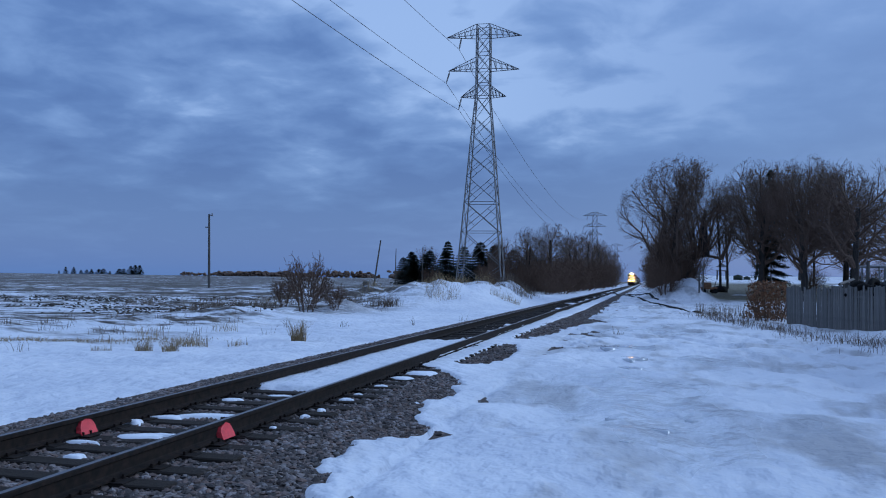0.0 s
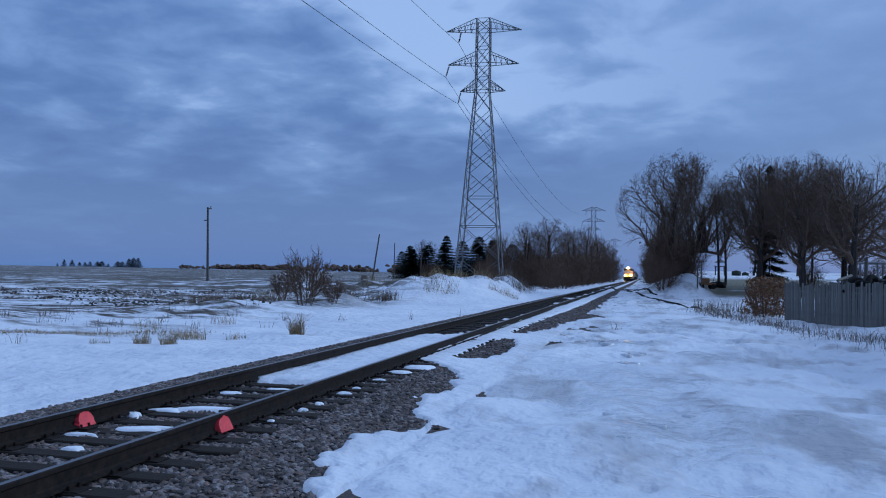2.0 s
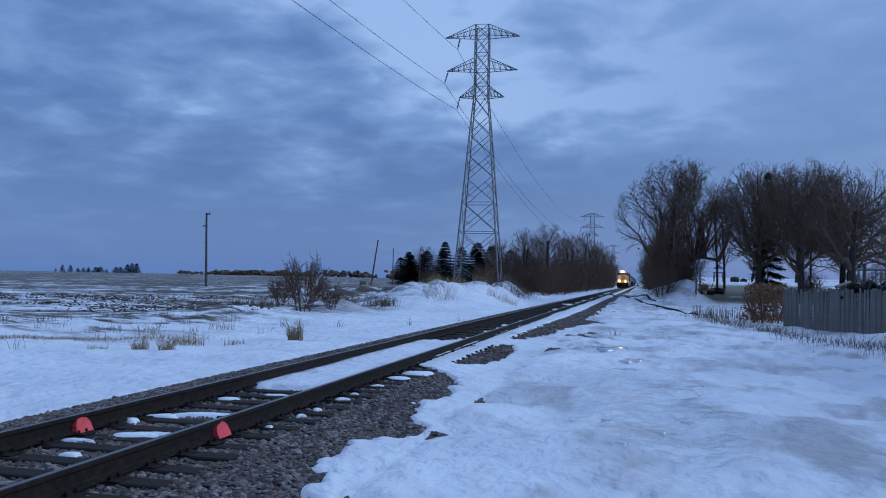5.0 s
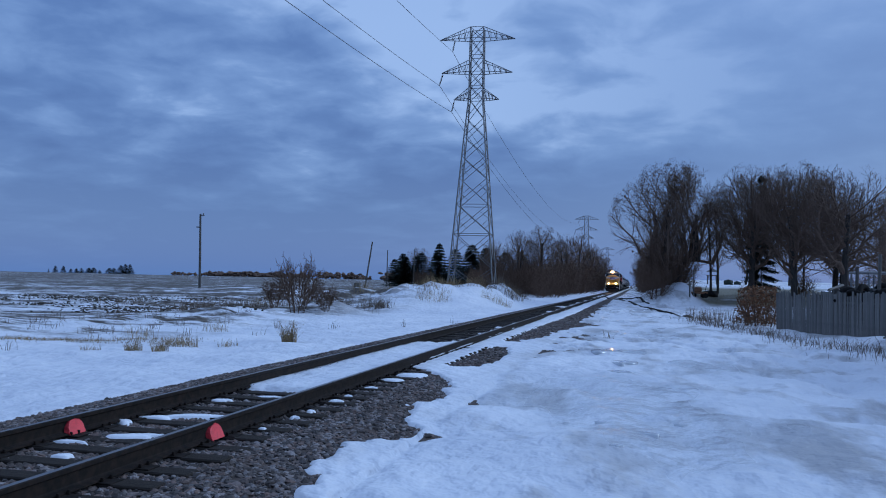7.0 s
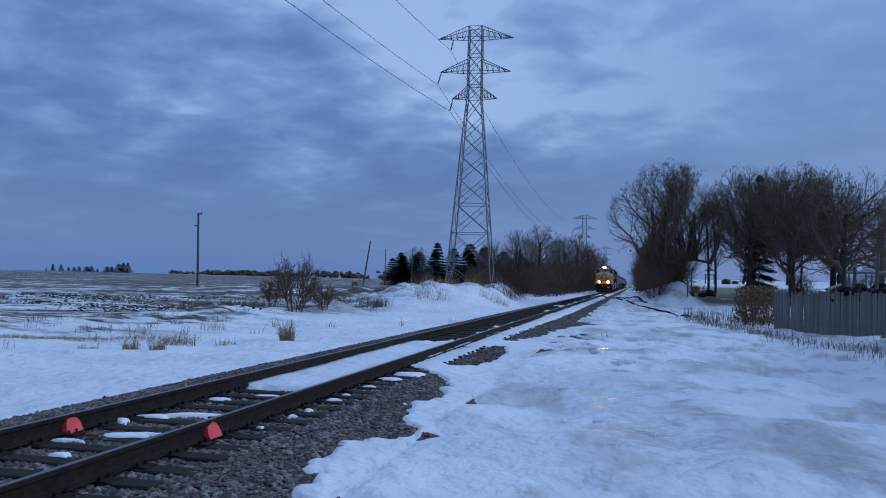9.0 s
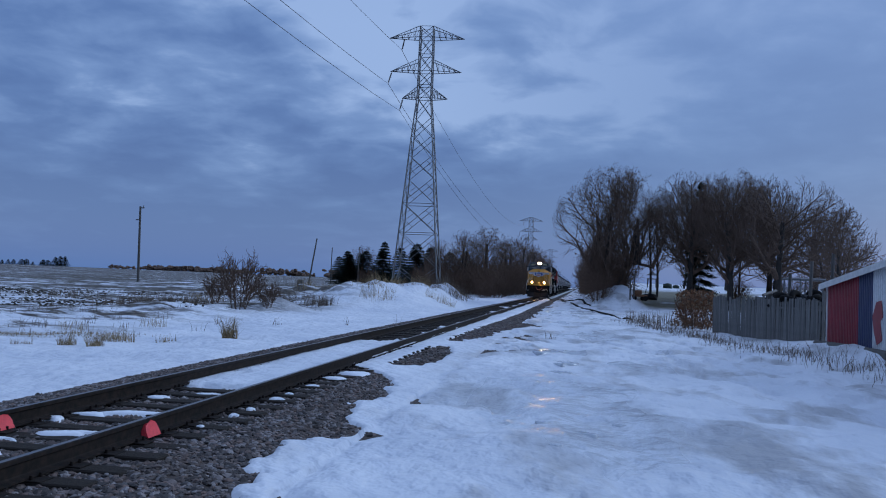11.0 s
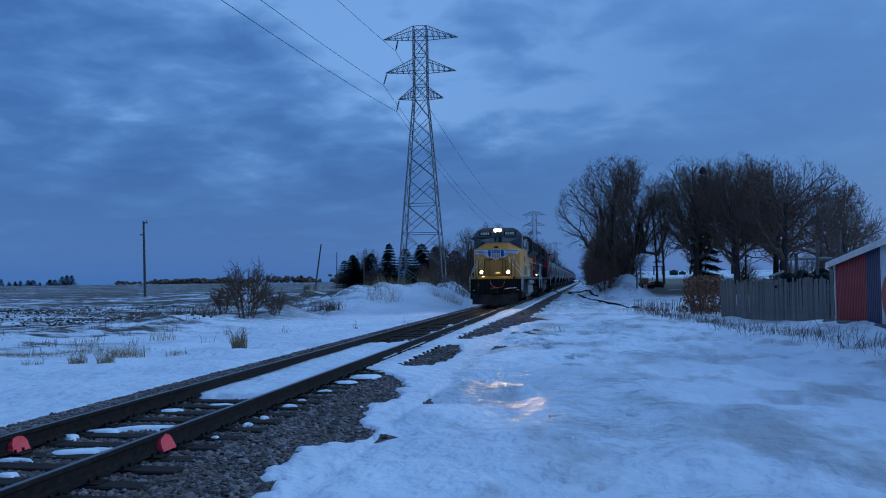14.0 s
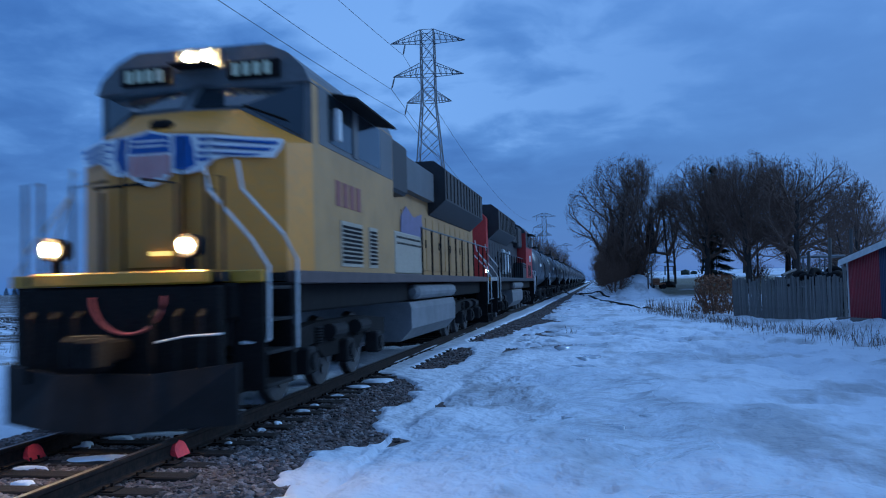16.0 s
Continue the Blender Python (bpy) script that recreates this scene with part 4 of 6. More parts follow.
        for k in range(4):
            part("numeral_bar", Geo().box(s * 0.76 - 0.28 + 0.145 * k, s * 0.76 - 0.18 + 0.145 * k, 1.865, 1.882, 4.30, 4.46), NUMBER, nb)
    if p["lit"]:
        part("step_lamp", Geo().box(-0.02, 0.24, 0.66, 0.70, 1.92, 1.97), MARKER, L, "small lit amber lamp")
        part("step_lamp", Geo().disc((1.33, 0.44, 0.62), (0, -1, 0), 0.07, 0.03, 12), MARKER, L, "amber lamp in the step well")
    else:
        part("marker_lamp", Geo().disc((-1.2, 21.06, 1.95), (0, 1, 0), 0.07, 0.03, 10), SMALL_LAMP, L)
    if p["emblem"]:
        emblem(nose)
    if p["letters"]:
        for s in (-1, 1):
            lg = Geo().tube([(s * 1.045, 14.4, 2.95), (s * 1.045, 13.6, 2.95), (s * 1.045, 13.3, 2.7), (s * 1.045, 13.3, 2.2), (s * 1.045, 13.6, 1.98), (s * 1.045, 14.4, 1.98)], 0.09, 6)
            lg.tube([(s * 1.045, 11.4, 1.98), (s * 1.045, 11.4, 2.95), (s * 1.045, 12.6, 1.98), (s * 1.045, 12.6, 2.95)], 0.09, 6)
            part("hood_emblem", lg, WHITE, hood)
    return L, wheels


def emblem(nose):
    """Winged shield on the nose, as plain shapes: blue and white bars either side of a shield."""
    def yface(x):
        return float(np.interp(abs(x), (0, 0.38, 0.46, 0.70, 1.36), (0.705, 0.705, 0.775, 0.845, 1.425)))

    def plate(outline, lift, th=0.012):
        v = [(x, yface(x) - lift, z) for x, z in outline]
        n = len(v)
        v += [(x, y + th, z) for x, y, z in v]
        return Geo().add(v, [tuple(range(n)), tuple(range(2 * n - 1, n - 1, -1))] + [(i, (i + 1) % n, n + (i + 1) % n, n + i) for i in range(n)])
    for s in (-1, 1):
        wing = [(0.26, 3.34), (0.70, 3.33), (1.36, 3.34), (1.34, 3.24), (1.26, 3.10), (0.82, 3.08), (0.70, 3.03), (0.66, 2.98), (0.56, 2.90), (0.40, 2.86), (0.26, 2.88)]
        w = part("wing", plate([(s * x, z) for x, z in wing], 0.030), WHITE, nose, "white wing edged emblem plate")
        bars = [[(0.30, 3.31), (0.46, 3.32), (0.50, 3.16), (0.52, 2.97), (0.42, 2.91), (0.30, 2.93)],
                [(0.56, 3.29), (0.70, 3.29), (1.31, 3.30), (1.30, 3.26), (0.70, 3.25), (0.56, 3.25)],
                [(0.56, 3.205), (0.70, 3.205), (1.26, 3.215), (1.22, 3.175), (0.70, 3.165), (0.56, 3.165)],
                [(0.55, 3.125), (0.70, 3.125), (1.16, 3.135), (1.06, 3.11), (0.70, 3.09), (0.55, 3.09)],
                [(0.54, 3.055), (0.69, 3.06), (0.64, 3.02), (0.54, 3.01)]]
        for b in bars:
            part("wing_bar", plate([(s * x, z) for x, z in b], 0.042), BLUE, w)
    sh = part("shield", plate([(-0.27, 3.33), (-0.12, 3.36), (0, 3.39), (0.12, 3.36), (0.27, 3.33), (0.30, 3.12), (0.26, 2.85), (0.14, 2.77), (0, 2.72), (-0.14, 2.77), (-0.26, 2.85), (-0.30, 3.12)], 0.050), WHITE, nose)
    part("shield_top", plate([(-0.24, 3.31), (-0.10, 3.33), (0, 3.36), (0.10, 3.33), (0.24, 3.31), (0.26, 3.12), (-0.26, 3.12)], 0.062), BLUE, sh)
    for k in range(2):
        part("shield_line", plate([(-0.22, 3.27 - 0.06 * k), (0.22, 3.27 - 0.06 * k), (0.22, 3.25 - 0.06 * k), (-0.22, 3.25 - 0.06 * k)], 0.070), WHITE, sh)
    for k in range(5):
        x = -0.24 + 0.105 * k
        part("shield_stripe", plate([(x, 3.09), (x + 0.06, 3.09), (x + 0.06, 2.86 - 0.06 * (1 - abs(k - 2) / 2)), (x, 2.86 - 0.06 * (1 - abs(k - 2) / 2))], 0.062), EMBLEM_RED, sh)


def build_tank_car(label):
    T = thing("tank_car", label, "tank car", group="tank cars of the train")
    ys = [0.55, 0.62, 0.85, 1.25, 16.05, 16.45, 16.68, 16.75]
    rs = [0.35, 0.80, 1.25, 1.50, 1.50, 1.25, 0.80, 0.35]
    tk = part("tank", Geo().tube([(0, y, 2.62) for y in ys], rs, 32), TANK_BLACK, T, "black painted tank barrel", smooth=True)
    for y in (3.2, 6.2, 11.1, 14.1):
        part("tank_band", Geo().tube([(0, y, 2.62), (0, y + 0.07, 2.62)], 1.515, 32), TANK_BLACK, tk)
    part("centre_sill", Geo().box(-0.35, 0.35, 0.1, 17.2, 0.92, 1.22, 0.03), BLACK, T)
    for y in (0.15, 16.55):
        part("end_platform", Geo().box(-1.45, 1.45, y, y + 0.62, 1.12, 1.24, 0.02), BLACK, T)
        part("end_railing", Geo().tube([(-1.42, y + 0.3, 1.24), (-1.42, y + 0.3, 2.2), (1.42, y + 0.3, 2.2), (1.42, y + 0.3, 1.24)], 0.025, 6), WHITE, T)
    for y in (2.4, 14.9):
        part("bolster", Geo().prism([(1.35, 1.1), (1.38, 1.9), (0.6, 1.3), (-0.6, 1.3), (-1.38, 1.9), (-1.35, 1.1)], y - 0.25, y + 0.25), BLACK, T)
        for s in (-1, 1):
            part("truck_frame", Geo().side([(y - 1.15, 0.40), (y - 1.15, 0.62), (y - 0.45, 0.86), (y + 0.45, 0.86), (y + 1.15, 0.62), (y + 1.15, 0.40), (y + 0.4, 0.30), (y - 0.4, 0.30)], *sorted((s * 0.95, s * 1.10))), BLACK, T)
    dome = part("manway_housing", Geo().tube([(0, 8.65, 4.05), (0, 8.65, 4.42), (0, 8.65, 4.46)], [0.42, 0.42, 0.34], 18), TANK_BLACK, T)
    part("top_platform", Geo().box(-1.05, 1.05, 7.5, 9.8, 4.02, 4.08), BLACK, T)
    for s in (-1, 1):
        part("top_railing", Geo().tube([(s * 1.02, 7.5, 4.05), (s * 1.02, 7.5, 4.66), (s * 1.02, 9.8, 4.66), (s * 1.02, 9.8, 4.05)], 0.022, 6), BLACK, T)
        ld = Geo().tube([(s * 1.53, 8.3, 1.1), (s * 1.56, 8.3, 2.6), (s * 1.05, 8.3, 4.1)], 0.022, 6).tube([(s * 1.53, 8.75, 1.1), (s * 1.56, 8.75, 2.6), (s * 1.05, 8.75, 4.1)], 0.022, 6)
        for k in range(6):
            ld.tube([(s * 1.55, 8.3, 1.2 + 0.27 * k), (s * 1.55, 8.75, 1.2 + 0.27 * k)], 0.015, 5)
        part("ladder", ld, BLACK, T)
        part("side_marking", Geo().box(*sorted((s * 1.49, s * 1.512)), 3.6, 5.4, 2.55, 2.75), WHITE, T)
    for y in (0.0, 17.3):
        part("coupler", Geo().box(-0.16, 0.16, y - 0.22, y + 0.22, 0.78, 1.02, 0.03), BLACK, T)
    wheels = [wheelset(T, y, 0.46) for y in (1.52, 3.28, 14.02, 15.78)]
    return T, wheels


LEAD, LEAD_WHEELS = build_loco("locomotive", "yellow and grey diesel locomotive with winged shield on its nose", dict(
    sill=SILL, front_sill=BRIGHT, loop=EMBLEM_RED, nose=YELLOW, nose_label="armour yellow wide nose", cab=FADED, cab_label="faded yellow cab side", cab_top=GREY,
    panel=CREAM, hood=FADED, hood_label="faded yellow engine hood", hood_top=GREY, rail=GREY, number=NUMBER_RED, spray=True, lit=True, emblem=True, letters=False))
SECOND, SECOND_WHEELS = build_loco("locomotive", "black and red diesel freight locomotive coupled behind the leader", dict(
    sill=HOOD_BLACK, front_sill=WHITE, loop=BLACK, nose=SIGNAL_RED, nose_label="red wide nose", cab=SIGNAL_RED, cab_label="red cab side", cab_top=HOOD_BLACK,
    panel=HOOD_BLACK, hood=HOOD_BLACK, hood_label="black engine hood", hood_top=HOOD_BLACK, rail=HOOD_BLACK, number=WHITE, spray=False, lit=False, emblem=False, letters=True))
part("hood_end", Geo().prism([(1.06, 1.70), (1.06, 4.05), (0.66, 4.46), (-0.66, 4.46), (-1.06, 4.05), (-1.06, 1.70)], 19.4, 19.95), SIGNAL_RED, SECOND, "red hood end")
CAR, CAR_WHEELS = build_tank_car("black railway tank car with a manway and side ladder")
CARS = [CAR] + [copy_thing(CAR, Matrix.Identity(4)) for k in range(14)]


# ---- power line ----
def gz(x, y):
    return float(ground_z(np.array([float(x)]), np.array([float(y)]))[0])


def build_tower():
    """Lattice tower, 43 m, three pairs of arms; strings of insulators on one side."""
    T = thing("transmission_tower", "tall grey lattice steel transmission tower", "power pylon", group="transmission towers")
    levels = [(-1.0, 3.75), (4.0, 3.35), (9.5, 2.92), (14.2, 2.55), (18.4, 2.22), (22.0, 1.94), (25.2, 1.68), (28.2, 1.42), (31.5, 1.12), (33.6, 1.10), (35.9, 1.10), (38.6, 1.10), (41.4, 1.08), (43.2, 1.05)]
    for sx in (-1, 1):
        for sy in (-1, 1):
            part("leg", Geo().tube([(sx * w, sy * w, z) for z, w in levels], 0.10, 4), GALV, T)
    for side in range(4):
        g = Geo()
        c, s = [(1, 0), (0, 1), (-1, 0), (0, -1)][side]

        def at(u, w, z):
            return (c * w - s * u, s * w + c * u, z)
        for i, ((z0, w0), (z1, w1)) in enumerate(zip(levels, levels[1:])):
            g.tube([at(-w0, w0, z0), at(w1, w1, z1)], 0.05, 4)
            g.tube([at(w0, w0, z0), at(-w1, w1, z1)], 0.05, 4)
            if i in (1, 2, 7, 8, 10, 12) or i > 7:
                g.tube([at(-w1, w1, z1), at(w1, w1, z1)], 0.05, 4)
            if i < 5:
                zm, wm = (z0 + z1) / 2, (w0 + w1) / 2
                for q in (-1, 1):
                    g.tube([at(q * wm, wm, zm), at(q * w1 * 0.5, (wm + w1) / 2, (zm + z1) / 2)], 0.035, 4)
                    g.tube([at(q * wm, wm, zm), at(q * w0 * 0.5, (wm + w0) / 2, (zm + z0) / 2)], 0.035, 4)
        part("bracing", g, GALV, T)
    for z, reach, up, drop in ((41.4, 6.15, 1.8, 1), (35.9, 5.8, 1.9, 0), (31.5, 3.7, 1.8, 0)):
        for s in (-1, 1):
            g = Geo()
            tip = (s * reach, 0, z)
            for sy in (-1, 1):
                low, high = (s * 1.1, sy * 1.1, z), (s * 1.08, sy * 1.08, z + up)
                g.tube([low, tip], 0.06, 4)
                g.tube([high, tip], 0.06, 4)
                for k in range(1, 5):
                    a, b = k / 5, (k - 0.5) / 5
                    lo = [low[i] + (tip[i] - low[i]) * a for i in range(3)]
                    hi = [high[i] + (tip[i] - high[i]) * b for i in range(3)]
                    hi2 = [high[i] + (tip[i] - high[i]) * a for i in range(3)]
                    g.tube([lo, hi], 0.035, 4)
                    g.tube([lo, hi2], 0.035, 4)
            for k in range(1, 5):
                a = k / 5
                y = 1.1 * (1 - a)
                x = s * (1.1 + (reach - 1.1) * a)
                g.tube([(x, -y, z), (x, y, z)], 0.035, 4)
            part("cross_arm", g, GALV, T)
    for x, z, dx in ((-3.7, 41.35, -0.35), (-5.6, 35.8, -0.5), (-3.6, 31.4, -0.4)):
        st = part("insulator_string", Geo().tube([(x, 0, z), (x + dx, -0.2, z - 1.95)], 0.05, 6), INSUL, T)
        for k in range(9):
            a = 0.12 + 0.09 * k
            part("insulator_disc", Geo().tube([(x + dx * a, -0.2 * a, z - 1.95 * a), (x + dx * a, -0.2 * a, z - 1.95 * a - 0.07)], [0.16, 0.10], 8), INSUL, st)
    return T


TIPS = [(-4.05, -0.2, 39.4), (-6.1, -0.2, 33.85), (-4.0, -0.2, 29.45)]
TOWERS = [(-25.1, 130.0, -0.3, 4.0), (-23.4, 430.0, -6.0, 0.0), (-21.8, 745.0, -8.0, 0.0)]
tower = build_tower()
tower.matrix_basis = pose(TOWERS[0][0], TOWERS[0][1], TOWERS[0][2], 0, 0, TOWERS[0][3])
for x, y, z, r in TOWERS[1:]:
    copy_thing(tower, pose(x, y, z, 0, 0, r))


def span(a, b, sag, n=28):
    return [(a[0] + (b[0] - a[0]) * k / n, a[1] + (b[1] - a[1]) * k / n, a[2] + (b[2] - a[2]) * k / n - 4 * sag * k / n * (1 - k / n)) for k in range(n + 1)]


for i, tip in enumerate(TIPS):
    ends = [(pose(x, y, z, 0, 0, r) @ Vector(tip)) for x, y, z, r in TOWERS]
    back = ((-30.8, -200, 39.4), (-30.9, -200, 34.0), (-26.5, -200, 29.5))[i]
    g = Geo().tube(span(ends[0], back, 7.0, 40), 0.032, 5)
    g.tube(span(ends[0], ends[1], 8.0), 0.036, 5)
    g.tube(span(ends[1], ends[2], 8.0), 0.04, 4)
    solid("power_line", g, WIRE, "thin dark overhead power conductor slung between towers", "power cable", group="power conductors")


def utility_pole(x, y, h, lean_x, lean_y, arm, label):
    z = gz(x, y)
    P = thing("utility_pole", label, "utility pole", pose(x, y, z), group="utility poles")
    part("shaft", Geo().tube([(0, 0, -0.4), (lean_x * 0.5, lean_y * 0.5, h * 0.5), (lean_x, lean_y, h)], [0.17, 0.145, 0.12], 10), POLE_WOOD, P)
    if arm:
        part("bracket", Geo().box(lean_x - 0.1, lean_x + 0.55, lean_y - 0.06, lean_y + 0.06, h - 0.25, h - 0.10, 0.01).tube([(lean_x + 0.42, lean_y, h - 0.1), (lean_x + 0.42, lean_y, h + 0.12)], 0.07, 8), GALV, P)
        part("bracket", Geo().box(lean_x - 0.5, lean_x, lean_y - 0.05, lean_y + 0.05, h - 1.75, h - 1.6, 0.01), GALV, P)
    return P


utility_pole(-53.5, 94.6, 9.8, -0.25, 0, True, "bare wooden utility pole standing in the field")
utility_pole(-50.0, 150.0, 9.2, 1.35, 0, False, "leaning wooden utility pole beside the snow bank")
for x, y, h in ((-73.0, 240, 11.0), (-64.5, 240, 11.5), (-60.0, 262, 9.5), (-57.5, 285, 8.0), (-54.5, 300, 8.0)):
    utility_pole(x, y, h, 0.1, 0, False, "pale wooden pole before the dark spruces")
solid("utility_box", Geo().box(-0.5, 0.5, -0.4, 0.4, -0.2, 1.3, 0.05), FENCE_WOOD, "small grey box at the foot of the leaning pole", "utility box", m=pose(-51.2, 149.0, gz(-51.2, 149)))


# ---- trees ----
class Twigs:
    """Fast collector of tapered three- and five-sided branches."""

    def __init__(self):
        self.v, self.f, self.k = [], [], 0

    def branch(self, pts, r0, r1, n):
        m = len(pts)
        d = pts[-1] - pts[0]
        d = d / (np.linalg.norm(d) + 1e-9)
        ref = np.array([0, 0, 1.0]) if abs(d[2]) < 0.9 else np.array([1.0, 0, 0])
        a = np.cross(d, ref)
        a /= np.linalg.norm(a)
        b = np.cross(d, a)
        ang = np.arange(n) * 2 * np.pi / n
        ring = np.cos(ang)[:, None] * a + np.sin(ang)[:, None] * b
        rad = np.linspace(r0, r1, m)
        v = (pts[:, None] + ring[None] * rad[:, None, None]).reshape(-1, 3)
        i = (np.arange(m - 1)[:, None] * n + np.arange(n)[None]).ravel()
        j = (np.arange(m - 1)[:, None] * n + (np.arange(n)[None] + 1) % n).ravel()
        self.v.append(v)
        self.f.append(np.stack([i, j, j + n, i + n], 1) + self.k)
        self.k += len(v)

    def mesh(self, name, mat):
        return arrays(name, np.concatenate(self.v), np.concatenate(self.f), mat)


def grow(rng, crown, trunk, p, d, length, radius, level, spec):
    """One branch and, along it, its side branches."""
    segs = 5 if level == 0 else (4 if level < 3 else 2)
    pts = [p]
    for k in range(segs):
        wob = rng.normal(0, spec["wobble"] * (0.5 if level == 0 else 1), 3)
        d = d + wob
        d[2] += spec["lift"][min(level, len(spec["lift"]) - 1)]
        d = d / np.linalg.norm(d)
        pts.append(pts[-1] + d * length / segs)
    pts = np.array(pts)
    last = level >= spec["levels"]
    tip = radius * (0.55 if level == 0 else 0.35)
    (trunk if level == 0 else crown).branch(pts, radius, max(tip, 0.005), 7 if level == 0 else (5 if level == 1 else 3))
    if last:
        return
    count = spec["count"][level]
    lo = spec["start"][level]
    for k in range(count):
        t = lo + (1 - lo) * (k + rng.uniform(0.1, 0.9)) / count
        q = t * segs
        i = min(int(q), segs - 1)
        pos = pts[i] + (pts[i + 1] - pts[i]) * (q - i)
        axis = pts[i + 1] - pts[i]
        axis = axis / np.linalg.norm(axis)
        az = k * 2.4 + rng.uniform(-0.6, 0.6)
        ref = np.cross(axis, [0, 0, 1.0] if abs(axis[2]) < 0.95 else [1.0, 0, 0])
        ref /= np.linalg.norm(ref)
        side = ref * math.cos(az) + np.cross(axis, ref) * math.sin(az)
        ang = radians(spec["angle"][level] * rng.uniform(0.75, 1.25))
        nd = axis * math.cos(ang) + side * math.sin(ang)
        ln = length * spec["ratio"][level] * rng.uniform(0.7, 1.2) * (1.15 - 0.45 * t)
        grow(rng, crown, trunk, pos, nd, ln, max(radius * (1 - 0.55 * t) * spec["thin"], 0.015 if level < 2 else 0.0085), level + 1, spec)


def dome(parts, height, width, low):
    """Sweeps a grown crown into a smooth dome with an uneven edge; low is the share of the height at which it begins."""
    mid = height * (low + (1 - low) * 0.42)
    pts = np.concatenate([v for tw in parts for v in tw.v])

    def polar(v):
        d = v - np.array([0, 0, mid])
        flat_r = np.hypot(d[:, 0], d[:, 1])
        return d, np.linalg.norm(d, axis=1) + 1e-6, np.arctan2(d[:, 1], d[:, 0]), np.arctan2(d[:, 2], flat_r)
    na, ne = 12, 8
    d, r, az, el = polar(pts)
    ia, ie = ((az / (2 * np.pi) + 1) * na).astype(int) % na, np.clip(((el / np.pi + 0.5) * ne).astype(int), 0, ne - 1)
    reach = np.full((na, ne), width / 2)
    for a in range(na):
        for e in range(ne):
            q = r[(ia == a) & (ie == e)]
            if len(q) > 40:
                reach[a, e] = np.percentile(q, 92)
    reach = (reach * 2 + np.roll(reach, 1, 0) + np.roll(reach, -1, 0)) / 4

    def sweep(v):
        d, r, az, el = polar(v)
        u, w = (az / (2 * np.pi) + 1) * na - 0.5, np.clip((el / np.pi + 0.5) * ne - 0.5, 0, ne - 1.001)
        i, j = np.floor(u).astype(int), np.floor(w).astype(int)
        a, b = u - i, w - j
        have = (reach[i % na, j] * (1 - a) + reach[(i + 1) % na, j] * a) * (1 - b) + (reach[i % na, j + 1] * (1 - a) + reach[(i + 1) % na, j + 1] * a) * b
        tall = np.where(d[:, 2] > 0, height - mid, mid - low * height * 0.8)
        want = 1 / np.sqrt((np.cos(el) / (width / 2)) ** 2 + (np.sin(el) / tall) ** 2)
        want = want * (1 + 0.05 * np.sin(3 * az + 1.3) * np.cos(el) + 0.04 * np.sin(5 * az + 4 * el))
        gain = np.clip(want / have, 0.45, 1.9)
        t = np.clip((r / have - 0.12) / 0.6, 0, 1)
        k = 1 + (gain - 1) * t * t * (3 - 2 * t) * np.clip((d[:, 2] / mid + 0.80) / 0.35, 0, 1)
        out = r * k / want
        hold = np.where((out > 0.94) & (d[:, 2] > -0.4 * mid), (0.94 + 0.10 * np.tanh((out - 0.94) / 0.30)) / out, 1.0)
        return np.array([0, 0, mid]) + d * (k * hold)[:, None]
    for tw in parts:
        tw.v = [sweep(v) for v in tw.v]


def bare_tree(label, seed, height, width, radius, spec, bark=None, twig=None, name="bare_tree", group="bare trees"):
    rng = np.random.default_rng(seed)
    trunk, crown = Twigs(), Twigs()
    stems = spec.get("stems", 1)
    for s in range(stems):
        a = 2 * np.pi * s / stems + rng.uniform(0, 1)
        lean = spec.get("lean", 0.0)
        d = np.array([math.cos(a) * lean, math.sin(a) * lean, 1.0])
        grow(rng, crown, trunk, np.array([math.cos(a) * 0.15 * (stems > 1), math.sin(a) * 0.15 * (stems > 1), -0.5]), d / np.linalg.norm(d), height * spec["trunk"], radius, 0, spec)
    allv = np.concatenate(crown.v)
    wide = np.percentile(np.hypot(allv[:, 0], allv[:, 1]), 97)
    fit = np.array([width / 2 / wide, width / 2 / wide, height / allv[:, 2].max()])
    for tw in (trunk, crown):
        tw.v = [v * fit for v in tw.v]
    if "low" in spec:
        dome((trunk, crown), height, width, spec["low"])
    T = thing(name, label, "tree", group=group)
    for nm, tw, mt in (("trunk", trunk, bark or BARK), ("crown", crown, twig or TWIG)):
        ob = new(nm, tw.mesh(nm, mt))
        ob.parent = T
    return T


VASE = dict(trunk=0.55, wobble=0.045, lift=[0.02, 0.09, 0.06, 0.03, 0.0], levels=4, count=[11, 7, 6, 4], start=[0.22, 0.25, 0.2, 0.15], angle=[46, 40, 42, 45], ratio=[0.72, 0.52, 0.50, 0.52], thin=0.54, low=0.16)
ROUND = dict(trunk=0.55, wobble=0.045, lift=[0.02, 0.05, 0.03, 0.02, 0.0], levels=4, count=[13, 8, 7, 4], start=[0.30, 0.2, 0.15, 0.15], angle=[54, 42, 42, 42], ratio=[0.70, 0.52, 0.48, 0.50], thin=0.54, low=0.24)
DENSE = dict(trunk=0.58, wobble=0.045, lift=[0.02, 0.08, 0.05, 0.03, 0.0], levels=4, count=[15, 9, 8, 5], start=[0.32, 0.15, 0.15, 0.1], angle=[46, 40, 40, 42], ratio=[0.66, 0.50, 0.48, 0.50], thin=0.52, low=0.30)
SLIM = dict(trunk=0.85, wobble=0.05, lift=[0.02, 0.10, 0.05, 0.02], levels=3, count=[14, 8, 6], start=[0.25, 0.2, 0.2], angle=[42, 42, 45], ratio=[0.34, 0.5, 0.5], thin=0.45)
